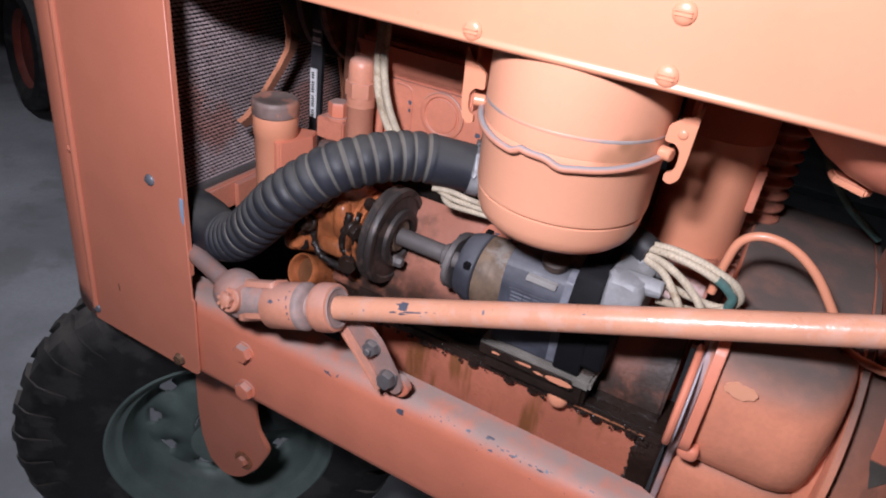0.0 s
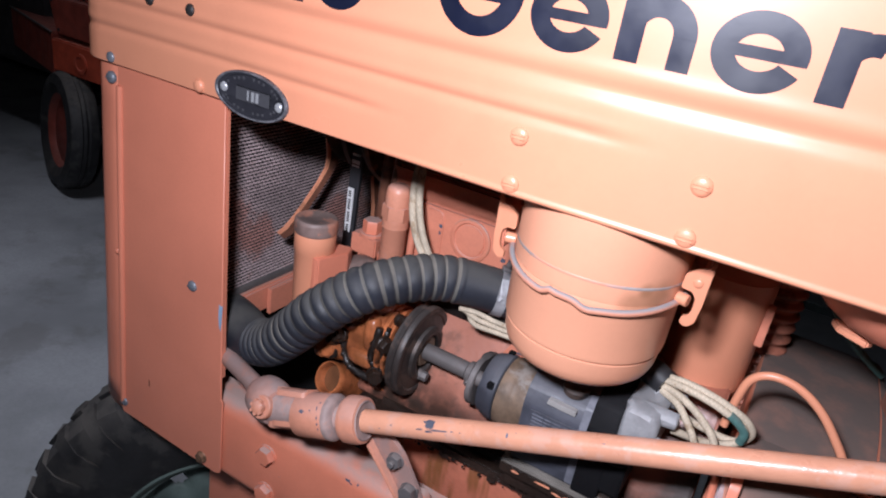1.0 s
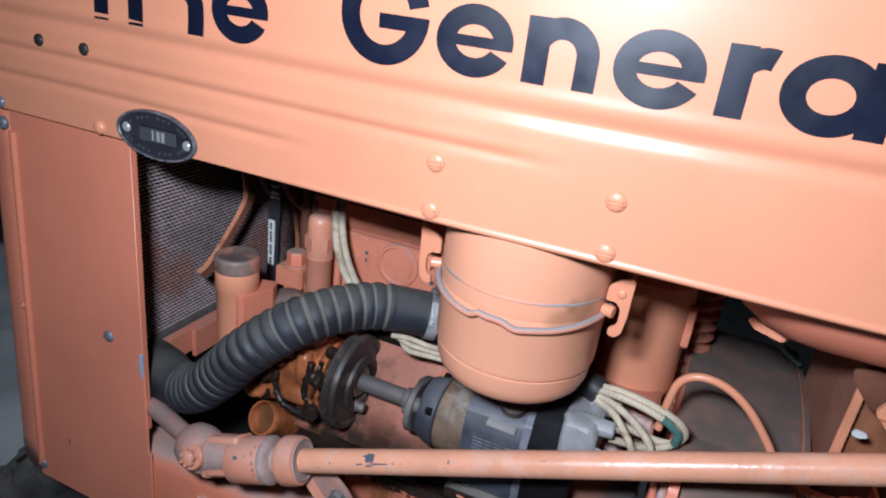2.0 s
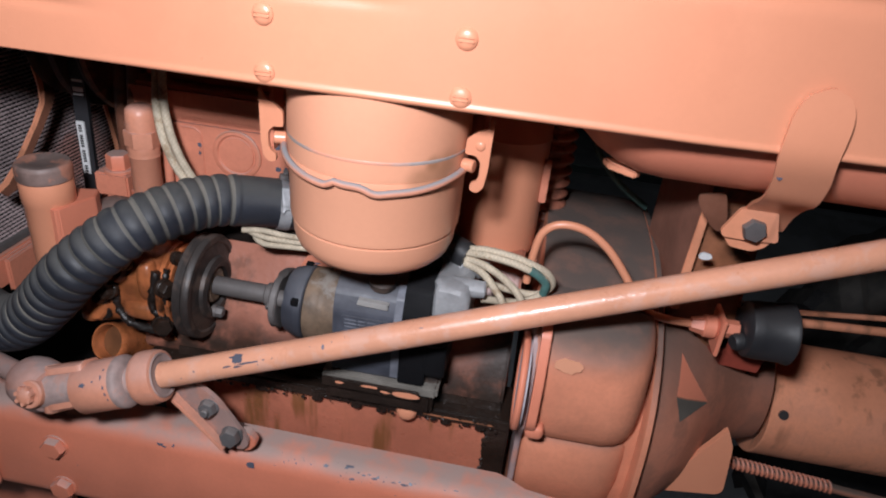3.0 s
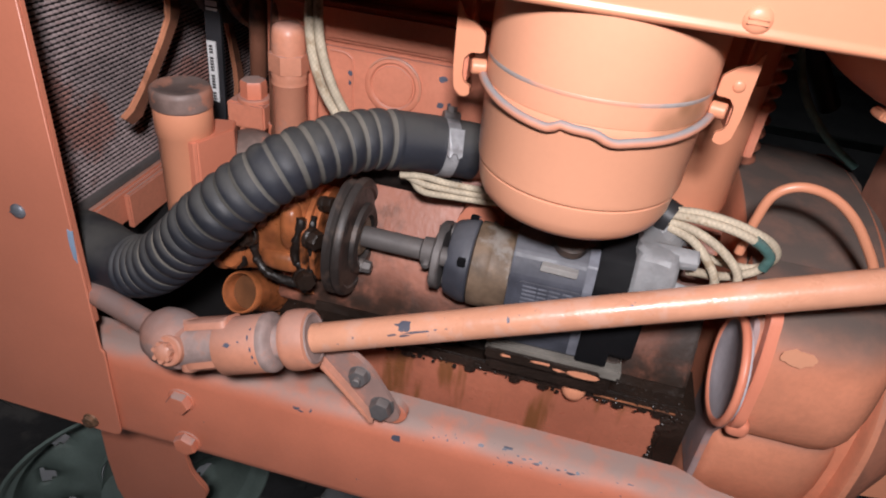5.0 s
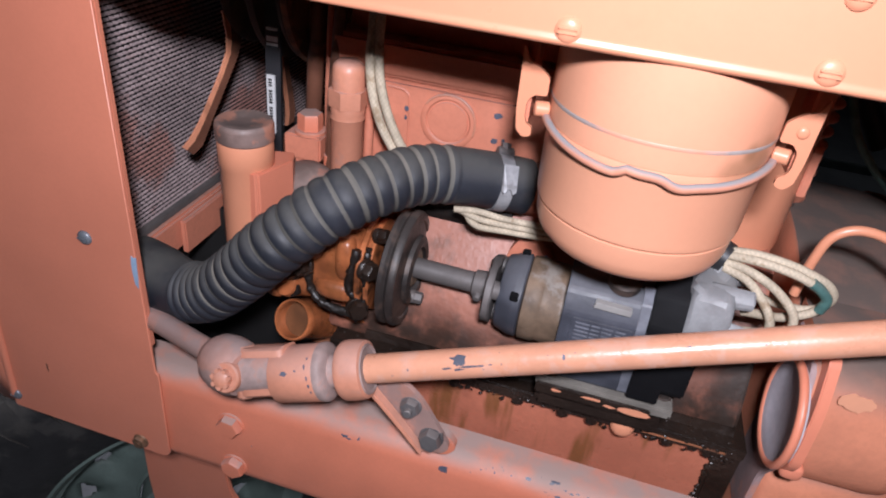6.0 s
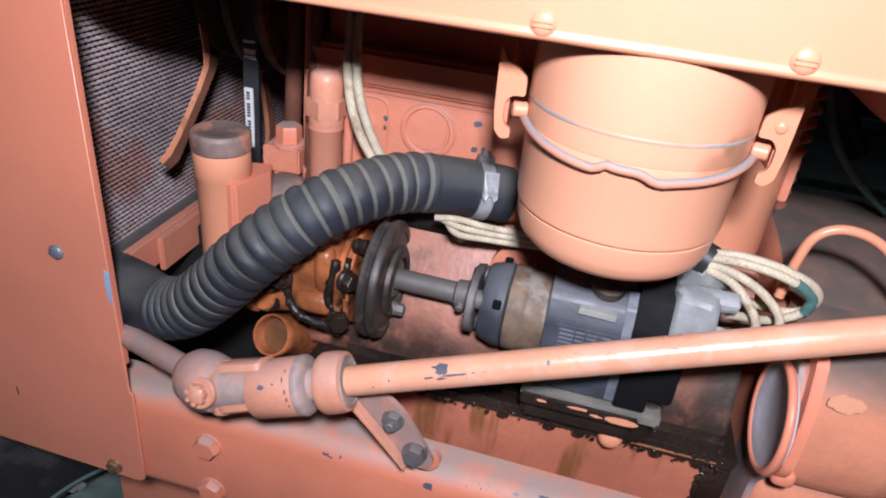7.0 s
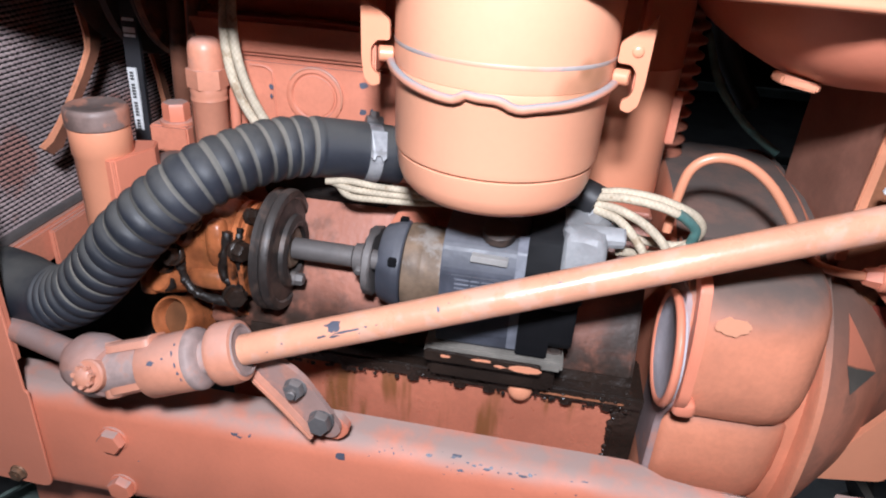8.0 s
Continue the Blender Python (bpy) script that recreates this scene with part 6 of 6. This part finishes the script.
wheel = part("front_wheel", lathe(B(), [(0.0, -0.02), (0.05, -0.02), (0.06, 0.050), (0.0, 0.056)], WC, WA, 24), rim_mat, tractor, "front wheel with dull green rim and black tyre")
tyre = part("tyre", lathe(B(), tyre_prof, WC, WA, 72, caps=False), tyre_mat, wheel, "black lugged tractor tyre")
bm = B()
d, u, v = frame_of(WA)
for k in range(34):
    for s in (-1, 1):
        a = 2 * math.pi * (k + (0.5 if s > 0 else 0)) / 34
        rad = u * math.cos(a) + v * math.sin(a)
        tan = -u * math.sin(a) + v * math.cos(a)
        quads = []
        for h, r in ((0.004, 0.369), (0.045, 0.364), (0.072, 0.340), (0.079, 0.318)):
            quads.append([bm.verts.new(WC + d * (s * h) + rad * rr + tan * (tw + h * 0.25 * s)) for tw in (-0.013, 0.013) for rr in (r, r - 0.03)])
        for p, q in zip(quads, quads[1:]):
            for e in ((0, 1), (1, 3), (3, 2), (2, 0)):
                bm.faces.new((p[e[0]], p[e[1]], q[e[1]], q[e[0]]))
        bm.faces.new((quads[0][0], quads[0][1], quads[0][3], quads[0][2]))
        bm.faces.new((quads[-1][0], quads[-1][1], quads[-1][3], quads[-1][2]))
tagged(part("tread", bm, tyre_mat, tyre, "rows of dusty rubber lugs"), kind="stuff")
bm = B()
rim_prof = [(0.212, 0.060), (0.211, 0.068), (0.206, 0.070), (0.200, 0.066), (0.196, 0.054), (0.191, 0.050), (0.183, 0.046), (0.176, 0.030), (0.172, 0.004), (0.166, -0.012), (0.156, -0.021), (0.146, -0.022), (0.138, -0.021), (0.130, -0.019), (0.122, -0.016), (0.106, -0.008), (0.090, -0.001), (0.074, 0.004), (0.062, 0.004), (0.058, 0.010)]
SEG = 120
rings = [[bm.verts.new(WC + d * (h + (0.004 * math.cos(10 * (2 * math.pi * k / SEG - radians(22))) if 0.09 < r < 0.15 else 0.0)) + (u * math.cos(2 * math.pi * k / SEG) + v * math.sin(2 * math.pi * k / SEG)) * r) for k in range(SEG)] for r, h in rim_prof]
for j, (a, b) in enumerate(zip(rings, rings[1:])):
    for k in range(SEG):
        near = ((k * 360 / SEG - 4 + 18) % 36) - 18
        if j in (11, 12, 13) and abs(near + 1.5) < (8.5, 6.5, 4.0)[j - 11]:
            continue
        bm.faces.new((a[k], a[(k + 1) % SEG], b[(k + 1) % SEG], b[k]))
part("rim", bm, rim_mat, wheel, "dull green pressed steel rim with hand holes", thick=0.003)
part("rim_barrel", lathe(B(), [(0.194, -0.06), (0.197, -0.06), (0.197, 0.045), (0.194, 0.045), (0.194, -0.06)], WC, WA, 60, caps=False), rim_mat, wheel)
# kingpin bracket hanging from the rail in front of the wheel
bm = prism(B(), rounded([(-0.215, 0.58), (-0.228, 0.38), (-0.229, 0.306), (-0.225, 0.238), (-0.209, 0.189), (-0.176, 0.166), (-0.136, 0.181), (-0.094, 0.234), (-0.064, 0.295), (-0.087, 0.329), (-0.093, 0.364), (-0.092, 0.403), (-0.080, 0.58)], [0, 0, 0, 0.01, 0.01, 0.02, 0.02, 0.01, 0.012, 0.01, 0, 0, 0], 4), "y", 0.110, 0.118, 0.002)
bracket = part("axle_bracket", bm, paint_panel, tractor, "orange axle bracket hanging below the rail")
bolt = part("bracket_bolt", lathe(B(), [(0.019, -0.002), (0.019, 0.003), (0.014, 0.004), (0.013, 0.001), (0.0, 0.001)], (-0.124, 0.110, 0.237), (0, -1, 0), 24), paint_rust, bracket, "rusty split washer and nut")
part("nut", hexbolt(B(), (-0.124, 0.109, 0.239), (0, -1, 0), 0.0105, 0.009, washer=False), paint_block, bolt)
bm = lathe(B(), [(0.035, 0.2), (0.035, 0.55)], (-0.16, 0.26, 0), (0, 0, 1), 20)
rod(bm, (-0.16, 0.26, 0.21), WC + WA * 0.02, 0.03)
part("kingpin", bm, dark_green, tractor, "dark kingpin and stub axle")
# rear wheel on the far side and its dark shape
RC = Vector((1.55, 0.66, 0.38))
bm = lathe(B(), [(0.30, -0.10), (0.42, -0.13), (0.53, -0.11), (0.55, 0.0), (0.53, 0.11), (0.42, 0.13), (0.30, 0.10)], RC, (0, -1, 0), 64, caps=False)
rear = part("rear_wheel", bm, tyre_mat, tractor, "large black lugged rear tyre in shade")
bm = B()
for k in range(22):
    for s in (-1, 1):
        a = 2 * math.pi * (k + (0.5 if s > 0 else 0)) / 22
        rad, tan = Vector((math.cos(a), 0, math.sin(a))), Vector((-math.sin(a), 0, math.cos(a)))
        vs = [bm.verts.new(RC + Vector((0, s * h, 0)) + rad * r + tan * (tw + h * 0.5)) for h in (0.0, 0.125) for r in (0.52, 0.575 - h * 0.3) for tw in (-0.02, 0.02)]
        for f in ((0, 1, 3, 2), (4, 5, 7, 6), (0, 1, 5, 4), (2, 3, 7, 6), (0, 2, 6, 4), (1, 3, 7, 5)):
            bm.faces.new([vs[q] for q in f])
tagged(part("tread", bm, tyre_mat, rear, "rows of rubber lugs"), kind="stuff")
part("rear_rim", lathe(B(), [(0.30, -0.09), (0.30, 0.02), (0.1, 0.05), (0.0, 0.05)], RC, (0, -1, 0), 40), rim_mat, rear)

# ---- the red tractor standing behind ----
def red_tractor():
    t = thing("tractor", (-3.0, 1.9, GROUND), "old dull red tractor parked in the dim shed", "tractor")
    c, ax = Vector((-2.74, 1.47, GROUND + 0.305)), Vector((-0.31, -0.95, 0.10)).normalized()
    w = part("front_wheel", lathe(B(), [(0.19, -0.05), (0.24, -0.075), (0.285, -0.065), (0.300, -0.045), (0.305, -0.02), (0.298, -0.012), (0.305, 0.0), (0.298, 0.012), (0.305, 0.02), (0.300, 0.045), (0.285, 0.065), (0.24, 0.075), (0.19, 0.05)], c, ax, 56, caps=False), tyre_mat, t, "narrow black front tyre")
    part("rim", lathe(B(), [(0.20, -0.04), (0.205, 0.055), (0.19, 0.05), (0.17, 0.02), (0.05, 0.035), (0.0, 0.035)], c, ax, 36), red_paint, w)
    beam = part("frame_beam", prism(B(), [(-2.83, 0.395), (-2.2, 0.395), (-2.2, 0.555), (-2.83, 0.555)], "y", 1.47, 1.62, 0.008), red_lit, t, "red front frame beam, its lit face in a brighter tone")
    part("boss", lathe(B(), [(0.05, 0.0), (0.05, 0.006), (0.035, 0.008), (0.03, 0.004), (0.0, 0.004)], (-2.60, 1.47, 0.47), (0, -1, 0), 28), red_lit, beam)
    part("side_beam", prism(B(), [(-2.835, 1.478), (-4.4, 1.95), (-4.4, 2.15), (-2.835, 1.60)], "z", 0.36, 0.58, 0.008), red_paint, t, "red side beam, its shaded side in a duller tone")
    part("beam_edge", prism(B(), [(-2.84, 1.474), (-4.4, 1.944), (-4.4, 1.952), (-2.84, 1.482)], "z", 0.577, 0.585), steel, t)
    cover = part("engine_cover", prism(B(), [(-2.81, 0.575), (-2.2, 0.575), (-2.2, 0.75), (-2.86, 0.75)], "y", 1.49, 1.60, 0.006), red_paint, t, "flat red-brown cover panel")
    for x, z in ((-2.83, 0.735), (-2.79, 0.60)):
        part("bolt_hole", lathe(B(), [(0.008, 0.0), (0.008, 0.003)], (x, 1.489, z), (0, -1, 0), 12), dark_iron, cover)
    part("grille", box(B(), -2.85, -2.2, 1.55, 1.9, 0.752, 1.0, 0.01), dark_iron, t)
    for k in range(12):
        part("grille_bar", box(B(), -2.84 + k * 0.05, -2.825 + k * 0.05, 1.54, 1.552, 0.755, 0.99), red_paint, t)
    part("axle", box(B(), -2.85, -2.7, 1.55, 2.4, 0.10, 0.22, 0.01), dark_iron, t)
    part("hood", box(B(), -3.35, -2.95, 1.75, 2.3, 0.59, 1.1, 0.03), red_paint, t)
    part("rear_body", box(B(), -4.6, -3.2, 1.7, 2.8, 0.25, 1.3, 0.05), dark_iron, t)
    t.location = t.location + Vector((-0.11, 0.07, 0.0))
    return t


red_tractor()


def steel_rack():
    t = thing("steel_rack", (0.9, 1.45, GROUND), "dark green steel storage rack in the dim shed", "rack")
    for x in (-0.5, 1.9):
        part("post", box(B(), x, x + 0.05, 1.42, 1.47, GROUND, 1.0, 0.004), dark_green, t)
    for z, k in ((0.705, 0.0), (0.53, 0.0)):
        part("beam", prism(B(), [(-0.5, z - 0.012), (1.95, z - 0.012), (1.95, z + 0.010), (-0.5, z + 0.010)], "y", 1.40, 1.42, 0.003), dark_green, t)
    return t


steel_rack()

# ---- loose boards on the floor under the rail ----
def board(x, y, lx, ly, ang, mat, label):
    bm = box(B(), -lx / 2, lx / 2, -ly / 2, ly / 2, 0, 0.022, 0.002)
    bmesh.ops.rotate(bm, verts=bm.verts, cent=(0, 0, 0), matrix=Matrix.Rotation(radians(ang), 3, "Z"))
    bmesh.ops.translate(bm, verts=bm.verts, vec=(x, y, GROUND))
    tagged(part("board", bm, mat), label, "board", "boards on the floor")


board(0.55, 0.55, 0.7, 0.12, 8, wood, "pale wooden board lying on the concrete floor")
